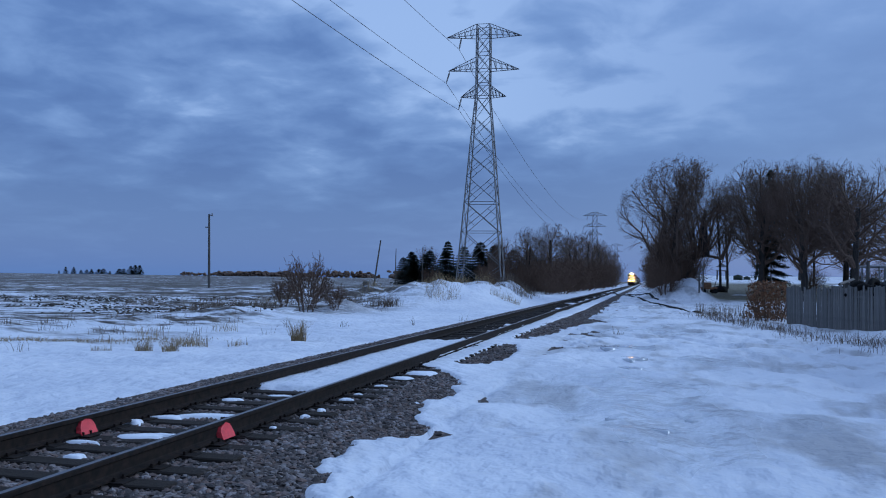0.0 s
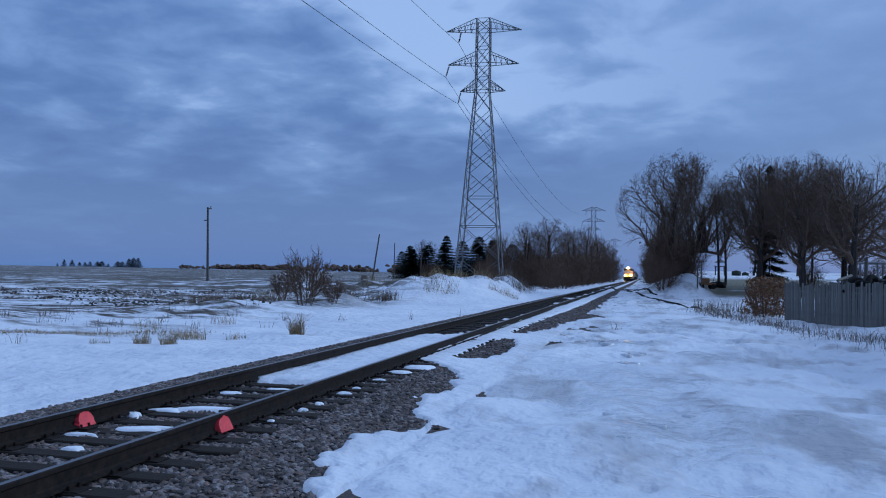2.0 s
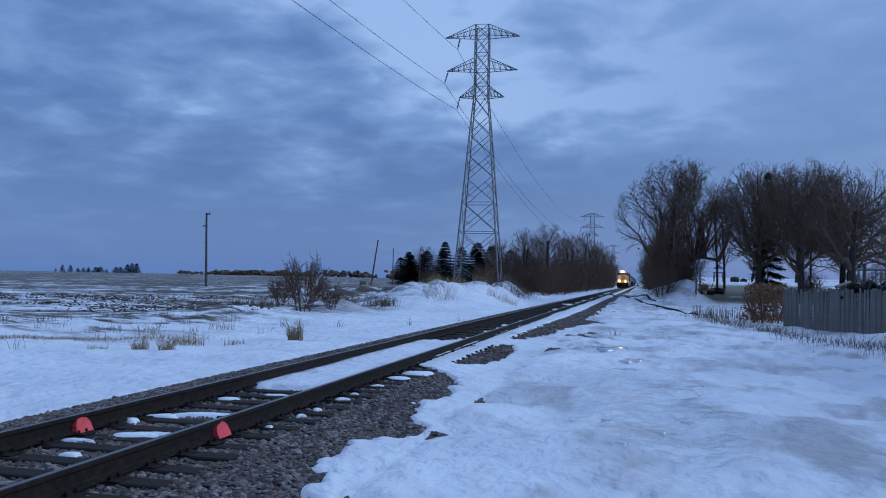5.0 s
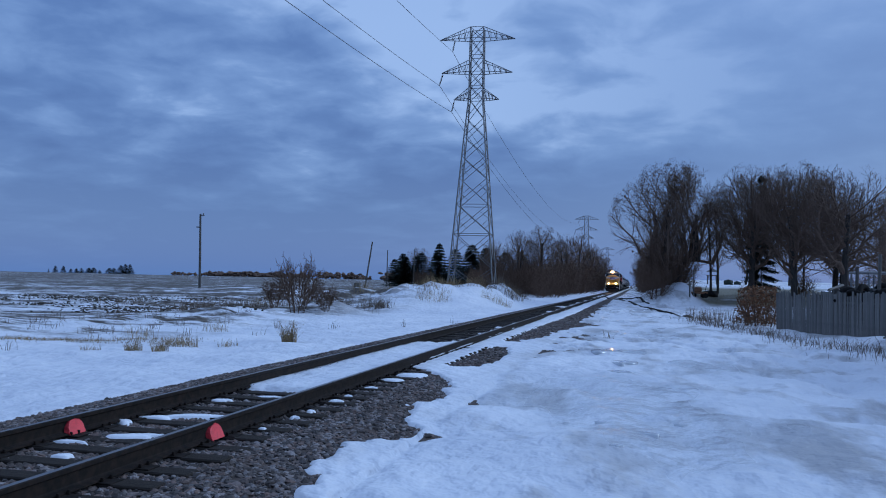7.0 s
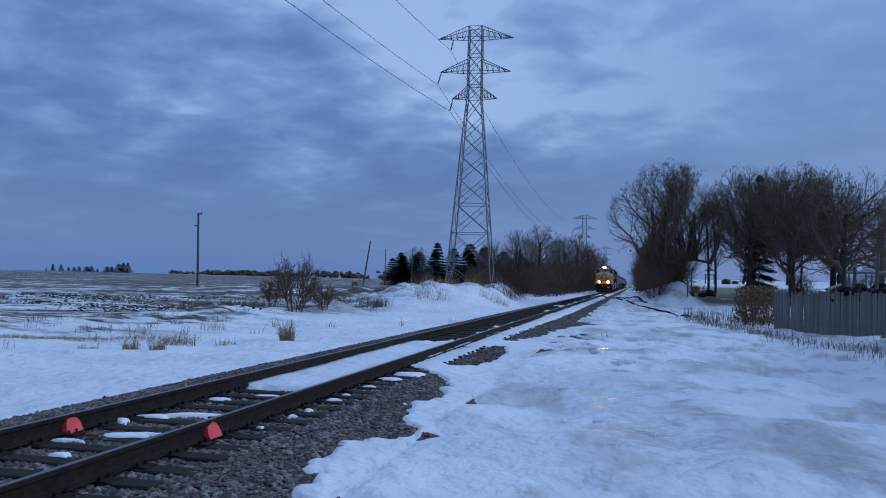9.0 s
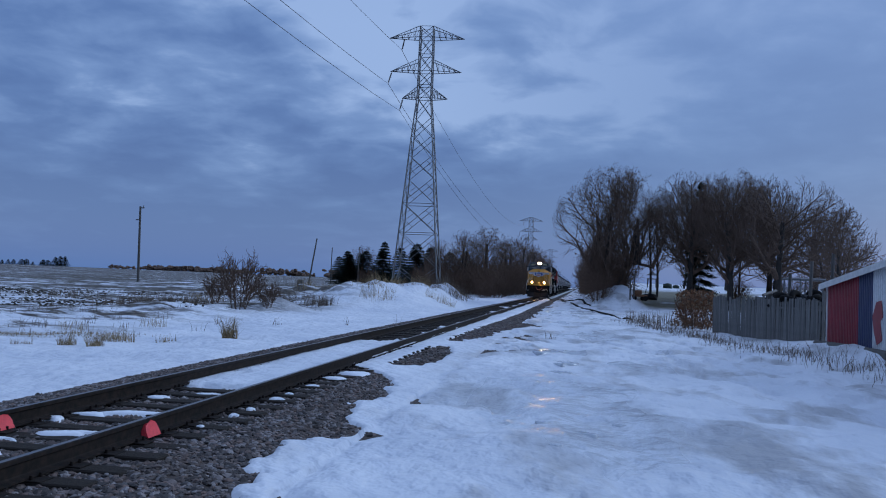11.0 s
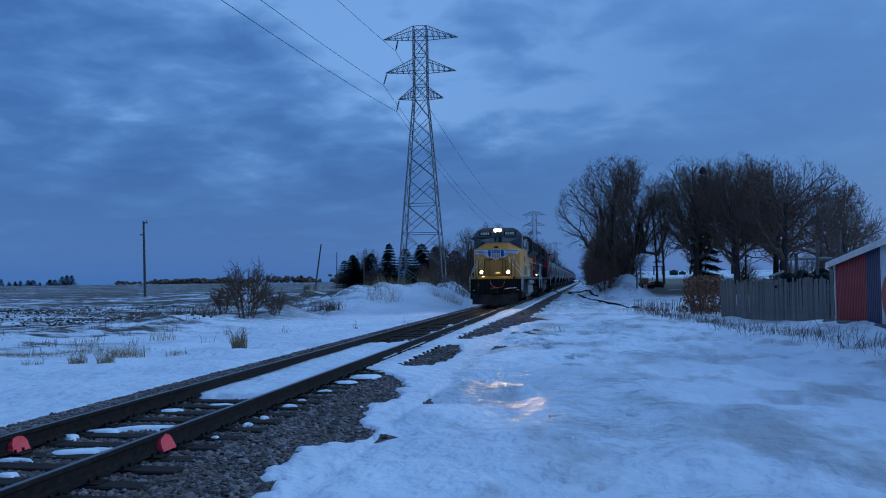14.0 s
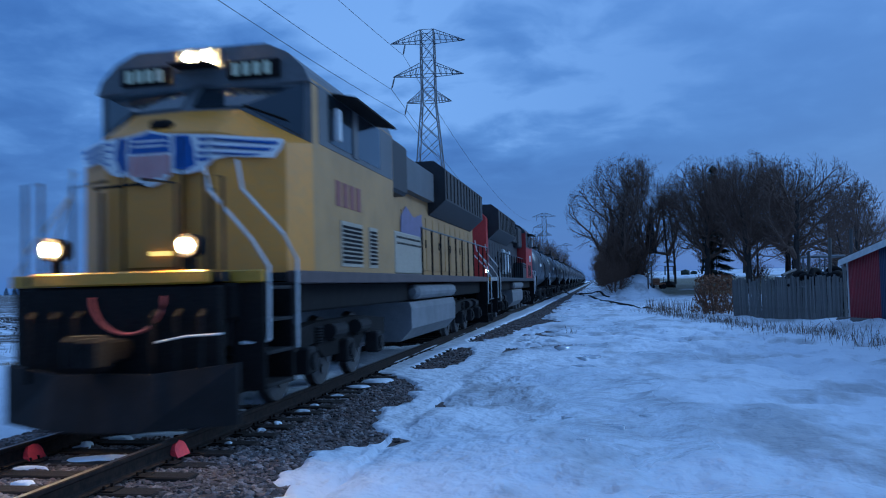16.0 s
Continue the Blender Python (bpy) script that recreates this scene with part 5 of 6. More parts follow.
FAR = dict(trunk=0.62, wobble=0.09, lift=[0.02, 0.07, 0.04, 0.02], levels=3, count=[12, 8, 8], start=[0.15, 0.15, 0.1], angle=[50, 45, 45], ratio=[0.62, 0.5, 0.5], thin=0.5, low=0.12)
SHRUB = dict(trunk=0.55, wobble=0.10, lift=[0.02, 0.06, 0.03], levels=3, count=[8, 6, 4], start=[0.08, 0.1, 0.1], angle=[38, 42, 45], ratio=[0.62, 0.55, 0.5], thin=0.6, stems=9, lean=0.55)


def put(tree, x, y, scale=1.0, turn=0.0, sink=0.0):
    tree.matrix_basis = pose(x, y, gz(x, y) - sink, 0, 0, turn) @ Matrix.Diagonal((scale, scale, scale, 1))
    return tree


def again(tree, x, y, scale=1.0, turn=0.0, sink=0.0):
    return put(copy_thing(tree, Matrix.Identity(4)), x, y, scale, turn, sink)


big_vase = put(bare_tree("large spreading leafless tree beside the track", 11, 13.0, 13.0, 0.26, dict(VASE, stems=4, lean=0.30, count=[9, 8, 8, 6])), 4.0, 87, 1.0, 20)
round_tree = put(bare_tree("broad round leafless tree above the fence", 23, 13.7, 12.4, 0.36, dict(ROUND, count=[13, 9, 8, 6])), 18.6, 80, 1.0, 0)
dense_tree = put(bare_tree("dense dark leafless tree in the yard", 31, 13.9, 9.6, 0.33, dict(DENSE, count=[14, 9, 8, 6])), 11.5, 86, 1.0, 0)
again(dense_tree, 14.8, 82, 0.98, 130)
again(dense_tree, 12.9, 94, 0.98, 250)
again(dense_tree, 16.2, 90, 1.04, 190)
again(round_tree, 23.5, 86, 0.86, 200)
again(dense_tree, 20.5, 92, 0.98, 320)
slim_tree = put(bare_tree("slim leafless tree with upright branches", 41, 12.6, 5.0, 0.16, dict(SLIM, thin=0.5, levels=4, count=[14, 8, 6, 4], angle=[42, 42, 45, 45], ratio=[0.34, 0.5, 0.5, 0.5], start=[0.25, 0.2, 0.2, 0.1])), 8.2, 92, 1.0, 0)
for k, (x, y, q) in enumerate(((9.8, 101, 1.05), (13.3, 99, 0.92), (19.0, 100, 0.95))):
    again(slim_tree, x, y, q, 70 * k)
small_tree = put(bare_tree("small crooked leafless tree behind the shed", 57, 8.6, 6.8, 0.17, dict(ROUND, levels=4, count=[11, 7, 6, 3], stems=2, lean=0.25)), 18.6, 62, 1.0, 30, 0.2)
again(small_tree, 20.5, 70, 0.95, 140)
far_tree = put(bare_tree("leafless tree along the railway", 71, 13.0, 11.0, 0.28, dict(FAR, levels=4, count=[13, 8, 7, 4], angle=[50, 45, 45, 45], ratio=[0.62, 0.5, 0.5, 0.5], start=[0.15, 0.15, 0.1, 0.1], thin=0.42)), -16.5, 152, 1.0, 0)
far_tall = put(bare_tree("tall leafless tree along the railway", 77, 14.0, 9.0, 0.30, dict(FAR, angle=[42, 42, 45], count=[14, 9, 8])), -12.0, 190, 1.0, 0)
for k, (x, y, s) in enumerate(((-22, 160, 0.90), (-18.5, 172, 0.98), (-13.5, 168, 0.86), (-15.5, 205, 1.0), (-12, 228, 1.0), (-13, 262, 1.05), (-12, 305, 1.1), (-15, 350, 1.2), (-13, 420, 1.2), (-27, 170, 0.78), (-34, 185, 0.66), (-20, 150, 0.84), (-25, 152, 0.72), (-14, 182, 0.95), (-12, 208, 0.9), (-11.5, 245, 1.0), (-30, 178, 0.7))):
    again(far_tree if k % 2 else far_tall, x, y, s, k * 67)
for k, (x, y, s) in enumerate(((3.6, 112, 0.62), (3.8, 132, 0.72), (4.6, 158, 0.85), (4.4, 190, 0.95), (5.5, 230, 1.0), (5.5, 280, 1.1), (6, 350, 1.2), (21, 165, 0.75), (28, 160, 0.85), (26, 110, 0.9), (3.5, 98, 0.6))):
    again(far_tall if k % 2 else far_tree, x, y, s, k * 83 + 20)
brush = put(bare_tree("tangled leafless brush on the bank", 83, 5.2, 5.6, 0.05, SHRUB, BRUSH, BRUSH, "brush", "brush thickets"), 3.0, 84, 1.0, 0)
brush["category"] = "shrub"
for k, (x, y, s) in enumerate(((4.4, 86, 1.1), (2.6, 94, 1.0), (3.0, 104, 1.05), (4.2, 110, 1.2), (3.4, 124, 1.2), (4.0, 145, 1.3), (4.2, 170, 1.4),
                               (-10.8, 118, 0.8), (-13.5, 128, 1.1), (-11.2, 138, 1.15), (-16, 140, 1.2), (-12, 152, 1.3), (-19, 150, 1.3), (-10.8, 170, 1.4), (-22.5, 148, 1.2), (-15, 162, 1.4), (-11, 195, 1.5), (-10.6, 225, 1.7), (-11, 260, 1.8), (-10, 300, 2.0), (-26, 155, 1.1), (-30, 165, 1.0), (4.6, 200, 1.6), (5.0, 240, 1.8), (-20, 135, 0.7), (-12.2, 112, 0.6), (-17.5, 128, 0.9), (-24, 140, 0.9), (-14.2, 145, 1.4), (-18, 160, 1.5), (-13, 180, 1.5), (-21.5, 158, 1.3), (2.2, 81, 0.7), (4.6, 100, 1.2), (3.2, 114, 1.2), (4.4, 134, 1.4), (18, 95, 0.6), (22, 90, 0.7))):
    again(brush, x, y, s, k * 51, 0.1)
bush = put(bare_tree("leafless bush on the edge of the field", 91, 3.3, 3.0, 0.022, dict(SHRUB, stems=13, lean=0.36, levels=3, count=[6, 4, 3], start=[0.35, 0.25, 0.2], thin=0.55), BRUSH, BRUSH), -17.2, 40.5, 1.0, 0)
bush["category"] = "shrub"
again(bush, -19.2, 42.0, 0.55, 70)
again(bush, -16.0, 41.5, 0.5, 190)
again(bush, -11.6, 61.5, 0.55, 10)
again(bush, -21.5, 118.0, 1.1, 200)
again(bush, -33.0, 128.0, 1.3, 250)


def conifer(label, seed, height, width, n, name="spruce"):
    rng = np.random.default_rng(seed)
    tw = Twigs()
    tw.branch(np.array([(0, 0, -0.5), (0, 0, height * 0.5), (0, 0, height)]), 0.18, 0.02, 6)
    v, f = [], []
    for k in range(n):
        whorl = (k * 15 // n + rng.normal(0, 0.16)) / 15
        t = min(0.05 + 0.95 * max(whorl, 0.0) + 0.012, 0.995)
        z = height * t
        reach = width * (1 - t) ** 0.75 * rng.uniform(0.55, 1.12) + 0.15
        a = rng.uniform(0, 6.283)
        d = np.array([math.cos(a), math.sin(a), 0])
        s = np.array([-math.sin(a), math.cos(a), 0])
        base = np.array([0, 0, z])
        for q in range(9):
            u = 0.1 + 0.9 * (q + rng.uniform(0, 0.8)) / 9
            c = base + d * reach * u + np.array([0, 0, -0.28 * reach * u + 0.15 * reach * u * u])
            w = 0.95 * (1 - u * 0.6) * min(1.0, reach / 1.2) + 0.1
            for side in (-1, 1):
                e = c + s * side * w * rng.uniform(0.7, 1.2) + d * 0.25 + np.array([0, 0, -rng.uniform(0.05, 0.30)])
                i = len(v)
                v += [c - d * 0.12, c + d * 0.14, e]
                f.append((i, i + 1, i + 2))
    T = thing(name, label, "tree", group="spruces")
    ob = new("trunk", tw.mesh("trunk", BARK))
    ob.parent = T
    ob = new("crown", arrays("crown", np.array(v), np.array(f), NEEDLE))
    ob.parent = T
    return T


spruce = put(conifer("dark green spruce by the far farmstead", 5, 14.2, 5.2, 900), -59.0, 250)
for k, (x, y, s, r) in enumerate(((-66, 255, 0.80, 40), (-73, 258, 0.78, 90), (-77, 262, 0.66, 20), (-62.5, 262, 0.84, 130), (-49, 252, 0.99, 200), (-45.5, 258, 0.94, 250), (-52, 264, 0.9, 170), (-40, 262, 0.86, 10), (-69.5, 262, 0.74, 10), (-42.8, 252, 0.88, 310), (-36, 270, 0.9, 220), (-55.5, 258, 0.9, 100), (-47, 266, 0.95, 60), (-75, 266, 0.74, 200), (-71, 254, 0.7, 280))):
    q = again(spruce, x, y, s, r)
    q.matrix_basis = q.matrix_basis @ Matrix.Diagonal((1.35, 1.35, 1.0, 1))
tip = again(spruce, 13.0, 90.0, 0.93, 33)
tip.matrix_basis = tip.matrix_basis @ Matrix.Diagonal((0.45, 0.45, 1.0, 1))
round_far = again(far_tree, -70.5, 268, 1.05, 10)
again(far_tree, -37, 275, 0.85, 40)
for k, (side, s, wide) in enumerate(((0.801, 0.35, 1.0), (0.790, 0.62, 1.2), (0.777, 0.62, 1.3), (0.765, 0.42, 1.6), (0.756, 0.45, 1.8), (0.748, 0.48, 1.8), (0.736, 0.50, 2.4), (0.729, 0.52, 2.4), (0.719, 0.36, 1.8), (0.704, 0.52, 2.6), (0.697, 0.52, 2.4), (0.686, 0.74, 1.7), (0.679, 0.80, 1.6), (0.672, 0.80, 1.5))):
    y = 700 + 10 * (k % 3)
    q = again(spruce, -side * y, y, s, k * 40, 1.6)
    q.matrix_basis = q.matrix_basis @ Matrix.Diagonal((wide, wide, 1.0, 1))


def far_woods():
    """Low hazy tree lines on the horizon."""
    rng = np.random.default_rng(17)
    xs, ys, zs, sz = [], [], [], []
    for x0, x1, y, h, n in ((-545, -410, 1000, 7.5, 260), (-395, -330, 1000, 8.5, 120), (-215, -90, 700, 8.5, 300), (-700, -545, 1150, 6, 80)):
        t = rng.uniform(0, 1, n)
        hump = 0.45 + 0.55 * np.abs(np.sin(t * 9 + x0))
        x = x0 + (x1 - x0) * t
        yy = y + rng.uniform(-20, 20, n)
        xs.append(x), ys.append(yy), zs.append(ground_z(x, yy) + h * hump * rng.uniform(0.1, 0.85, n)), sz.append(np.full(n, 2.6))
    xs, ys, zs, sz = map(np.concatenate, (xs, ys, zs, sz))
    scatter("far_woods", xs, ys, zs, sz, TWIG, "distant grey-brown tree line on the horizon", 21, 0.9, "distant woods")


far_woods()


# ---- grass and weeds ----
def blades(name, xs, ys, heights, lean, width, mat, seed):
    rng = np.random.default_rng(seed)
    n = len(xs)
    z = ground_z(xs, ys) - 0.03
    a, l = rng.uniform(0, 6.283, n), heights * lean * rng.uniform(0.1, 1.0, n)
    dx, dy = np.cos(a) * l, np.sin(a) * l
    b = rng.uniform(0, 3.14, n)
    wx, wy = np.cos(b) * width / 2, np.sin(b) * width / 2
    p = np.stack([xs, ys, z], 1)
    w = np.stack([wx, wy, np.zeros(n)], 1)
    mid = p + np.stack([dx * 0.35, dy * 0.35, heights * 0.6], 1)
    top = p + np.stack([dx, dy, heights * rng.uniform(0.85, 1.0, n)], 1)
    verts = np.stack([p - w, p + w, mid + w * 0.7, mid - w * 0.7, top + w * 0.2, top - w * 0.2], 1).reshape(-1, 3)
    k = 6 * np.arange(n)[:, None]
    faces = np.concatenate([k + np.array([0, 1, 2, 3]), k + np.array([3, 2, 4, 5])])
    return new(name, arrays(name, verts, faces, mat))


def clump(x, y, r, h, n, seed, mat=None, label="tuft of tan dry grass standing in snow"):
    rng = np.random.default_rng(seed)
    rr, a = r * np.sqrt(rng.uniform(0, 1, n)), rng.uniform(0, 6.283, n)
    ob = blades("dry_grass_clump", x + rr * np.cos(a), y + rr * np.sin(a), h * rng.uniform(0.35, 1.0, n), 0.75, 0.012, mat or STRAW, seed)
    tagged(ob, label, "grass clump", "dry grass clumps")


clump(-9.75, 22.4, 0.22, 0.78, 260, 1)
for k, (x, y, r, h, n) in enumerate(((-12.2, 18.4, 0.22, 0.40, 130), (-11.5, 18.5, 0.22, 0.42, 150), (-11.9, 20.2, 0.45, 0.40, 190), (-12.9, 17.7, 0.25, 0.22, 60), (-10.9, 20.9, 0.3, 0.3, 60), (-15.0, 23.0, 0.6, 0.5, 60), (-14.6, 27.0, 0.5, 0.5, 60), (-11.2, 60.5, 1.0, 1.0, 160), (-9.4, 57.5, 1.1, 0.8, 200), (-12.6, 52.0, 1.2, 0.8, 180), (-10.8, 74, 1.2, 1.0, 200))):
    clump(x, y, r, h, n, 20 + k)


def weed_beds():
    rng = np.random.default_rng(77)

    def bed(name, label, n, fx, h, lean, w, mat, seed):
        xs, ys = fx(rng, n)
        tagged(blades(name, xs, ys, h * rng.uniform(0.3, 1.0, n), lean, w, mat, seed), label, "weeds", kind="stuff")
    bed("weed_bed", "dead brown weed stalks along the fence and shed", 1500, lambda r, n: ((lambda t: (3.2 + t * 4.2 + r.normal(0, 0.5, n), 47 - t * 27 + r.normal(0, 0.9, n)))(r.uniform(0, 1, n))), 0.50, 0.95, 0.014, WEED, 31)
    bed("weed_bed", "dead weeds in a patch before the yard", 450, lambda r, n: (r.uniform(3.0, 7.5, n), r.normal(48, 2.2, n)), 0.85, 0.3, 0.022, WEED, 32)
    def tufts(cx, cy, sx, sy, groups, spread):
        def place(r, n):
            gx, gy = r.normal(cx, sx, groups), r.normal(cy, sy, groups)
            pick = r.integers(0, groups, n)
            w = r.uniform(0.4, 1.3, groups)[pick] * spread
            return gx[pick] + r.normal(0, 1, n) * w, gy[pick] + r.normal(0, 1, n) * w
        return place
    bed("weed_bed", "tawny weeds along the edge of the snowy field", 2600, tufts(-20.5, 46, 3.0, 4, 16, 0.7), 0.85, 0.8, 0.020, WEED, 33)
    bed("weed_bed", "tawny grass on the ploughed snow bank", 1500, tufts(-16.5, 60, 3.6, 5, 14, 0.6), 0.75, 0.8, 0.020, STRAW, 34)
    bed("weed_bed", "dead brush stalks at the end of the snow bank", 900, tufts(-11.8, 72, 0.9, 6, 7, 0.6), 1.0, 0.6, 0.022, WEED, 37)
    bed("weed_bed", "scattered dead stalks in the field snow", 900, tufts(-20, 27, 6, 6, 90, 0.16), 0.42, 0.8, 0.014, WEED, 35)
    bed("weed_bed", "strip of flattened dry grass by the field", 2600, lambda r, n: ((lambda t: (-22 + t * 9.5 + r.normal(0, 0.3, n), 17.3 + t * 4.5 + r.normal(0, 0.35, n)))(r.uniform(0, 1, n))), 0.16, 1.2, 0.016, STRAW, 36)


weed_beds()


def field_clods():
    """Corn stubble and clods standing out of the field snow in ragged rows."""
    rng = np.random.default_rng(61)
    n = 20000
    y = 23 + 50 * rng.uniform(0, 1, n)
    x = -15 - 0.12 * (y - 26) - rng.uniform(0, 1, n) * (6 + 0.85 * y)
    y = np.round(y / 0.9) * 0.9 + rng.normal(0, 0.12, n) + 0.8 * lattice_noise(x, y, 12.0, 62, 2)
    wide = lattice_noise(x * 0.30, y, 6.0, 63, 3)
    keep = wide + 0.25 * smooth(30, 40, y) - 0.7 * smooth(56, 70, y) - 0.35 * (1 - smooth(28, 36, y)) > rng.uniform(-0.05, 0.40, n)
    keep &= (x < -22) | (y < 34)
    x, y = x[keep], y[keep]
    scatter("field_clods", x, y, ground_z(x, y) + 0.012, 0.072, CLOD, "dark corn stubble and clods showing through field snow", 64, 0.75, "stubble")


field_clods()


def ice_puddle(x, y, rx, ry, tilt, seed):
    rng = np.random.default_rng(seed)
    n = 28
    a = np.arange(n) * 2 * np.pi / n
    w = 1 + 0.18 * np.sin(2 * a + seed) + 0.14 * np.sin(5 * a + 2 * seed) + rng.normal(0, 0.05, n)
    ring = [(rx * w[k] * math.cos(a[k]), ry * w[k] * math.sin(a[k])) for k in range(n)]
    v = [(0, 0, 0.004)] + [(p * 0.6, q * 0.6, 0.004) for p, q in ring] + [(p, q, 0.0) for p, q in ring] + [(p, q, -0.12) for p, q in ring]
    f = [(0, 1 + k, 1 + (k + 1) % n) for k in range(n)]
    for r in range(2):
        f += [(1 + r * n + k, 1 + r * n + n + k, 1 + r * n + n + (k + 1) % n, 1 + r * n + (k + 1) % n) for k in range(n)]
    f.append(tuple(range(1 + 2 * n, 1 + 3 * n)))
    gx, gy = np.meshgrid(np.linspace(x - rx, x + rx, 7), np.linspace(y - ry, y + ry, 7))
    z = float(np.percentile(ground_z(gx, gy), 80))
    solid("ice_puddle", Geo().add(v, f), ICE, "wet refrozen ice puddle lying in trodden snow", "ice puddle", "ice puddles", m=pose(x, y, z, tilt, 0, 0), smooth=True)


for k, (x, y, rx, ry, tilt) in enumerate(((-0.30, 19.7, 0.36, 1.0, -2.4), (-0.22, 17.4, 0.20, 0.35, -2.6), (0.20, 10.4, 0.14, 0.16, -4.6), (-0.35, 10.9, 0.10, 0.08, -4.4), (0.65, 11.2, 0.10, 0.07, -4.2), (-0.6, 23.5, 0.5, 1.2, -1.9), (-0.15, 9.2, 0.07, 0.06, -5.3))):
    ice_puddle(x, y, rx, ry, tilt, k + 1)


# ---- fence, shed and yard ----
def make_fence():
    F = thing("board_fence", "weathered grey vertical board fence along the yard", "fence")
    a, b = Vector((6.55, 40.6, 0)), Vector((8.75, 31.2, 0))
    d = (b - a).normalized()
    n = Vector((-d.y, d.x, 0))
    yaw = math.degrees(math.atan2(d.y, d.x))
    rng = random.Random(6)
    shapes = []
    for k in range(6):
        h = 1.78 + rng.uniform(-0.16, 0.08)
        shapes.append(fixed(Geo().box(-0.066, 0.066, -0.011, 0.011, 0, h, 0.006).mesh("board", FENCE_WOOD)))
    count = int((b - a).length / 0.146)
    for k in range(count):
        p = a + d * (0.146 * k + 0.07)
        ob = new("board", rng.choice(shapes))
        ob.parent = F
        z = -0.40 + rng.uniform(-0.05, 0.05) + 0.08 * (k / count)
        ob.matrix_basis = pose(p.x, p.y, z, rng.uniform(-1.2, 1.2), rng.uniform(-1.3, 1.3), yaw + rng.uniform(-2, 2))
    for z in (0.15, 1.0):
        q, r = a + n * 0.035, b + n * 0.035
        part("rail", Geo().tube([(q.x, q.y, z), (r.x, r.y, z + 0.06)], 0.04, 4), FENCE_WOOD, F)
    for k in range(5):
        p = a + d * ((b - a).length * k / 4) + n * 0.10
        part("post", Geo().tube([(p.x, p.y, -0.6), (p.x, p.y, 1.36 if k < 4 else 1.75)], 0.06, 8), FENCE_WOOD, F)


make_fence()


def make_shed():
    """Sheet-metal shed; its gable wall shows red, navy and white panels."""
    S = thing("metal_shed", "low sheet-metal shed with red, navy and white ribbed panels", "shed")
    X, Y0, APEX = 8.72, 30.3, 20.0

    def top(y):
        return 1.92 + 0.105 * (Y0 - y) if y > APEX else 1.92 + 0.105 * (Y0 - APEX) - 0.105 * (APEX - y)
    y = Y0
    k = 0
    while y > 10.2:
        w = 0.62
        mat = SHED_RED if k < 5 else (SHED_BLUE if k < 7 else SHED_WHITE if k % 7 < 5 else SHED_RED)
        g = Geo()
        edge = []
        for r in range(4):
            y0 = y - r * w / 4
            edge += [(0, y0), (0, y0 - 0.09), (-0.022, y0 - 0.105), (-0.022, y0 - 0.135), (0, y0 - 0.15)]
        edge.append((0, y - w))
        v = []
        for dx, yy in edge:
            v += [(X + dx, yy, -0.5), (X + dx, yy, top(yy))]
        f = [(2 * i, 2 * i + 1, 2 * i + 3, 2 * i + 2) for i in range(len(edge) - 1)]
        m = len(v)
        v += [(X + 0.03, y, -0.5), (X + 0.03, y, top(y)), (X + 0.03, y - w, -0.5), (X + 0.03, y - w, top(y - w))]
        f += [(m + 1, m, m + 2, m + 3), (0, m, m + 1, 1), (m - 2, m - 1, m + 3, m + 2)]
        part("wall_panel", g.add(v, f), mat, S, {0: "dark red ribbed panel", 5: "navy ribbed panel", 7: "white ribbed panel"}.get(k, ""))
        y -= w
        k += 1
    part("painted_blot", Geo().side([(25.75, 0.55), (25.9, 1.0), (25.6, 1.45), (25.2, 1.5), (25.05, 1.05), (25.25, 0.9), (25.1, 0.35), (25.5, 0.2)], X - 0.030, X - 0.024), SHED_RED, S, "faded red painted blot")
    ya, za, yb = Y0 + 0.25, top(Y0) - 0.02, 9.9
    for (p, q) in (((ya, za), (APEX, top(APEX) + 0.02)), ((APEX, top(APEX) + 0.02), (yb, top(yb)))):
        part("roof", Geo().side([(p[0], p[1]), (q[0], q[1]), (q[0], q[1] + 0.09), (p[0], p[1] + 0.09)], X - 0.22, X + 9.0), ROOF, S, "grey metal roof")
        part("fascia", Geo().side([(p[0], p[1] - 0.12), (q[0], q[1] - 0.12), (q[0], q[1] + 0.08), (p[0], p[1] + 0.08)], X - 0.25, X - 0.222), TRIM, S)
    part("corner_post", Geo().box(X - 0.03, X + 0.08, Y0, Y0 + 0.10, -0.5, 1.95, 0.01), TRIM, S, "white corner post")
    part("back_wall", Geo().box(X + 0.1, X + 9, Y0 + 0.0, Y0 + 0.06, -0.5, 1.9), SHED_WHITE, S)
    part("far_side_wall", Geo().box(X + 8.9, X + 8.97, 10.2, Y0, -0.5, 1.9), SHED_WHITE, S)
    part("stove_pipe", Geo().tube([(X + 1.2, 29.0, 1.9), (X + 1.2, 29.0, 2.45), (X + 1.2, 29.0, 2.5)], [0.08, 0.08, 0.12], 10), GRIME, S)
    g = Geo().tube([(8.25, 29.8, -0.10), (8.15, 27, -0.06), (8.2, 24.0, -0.02), (8.3, 20.0, -0.02)], [0.16, 0.2, 0.2, 0.18], 8)
    solid("log", g, POLE_WOOD, "old timber log half under snow along the shed", "log")


make_shed()


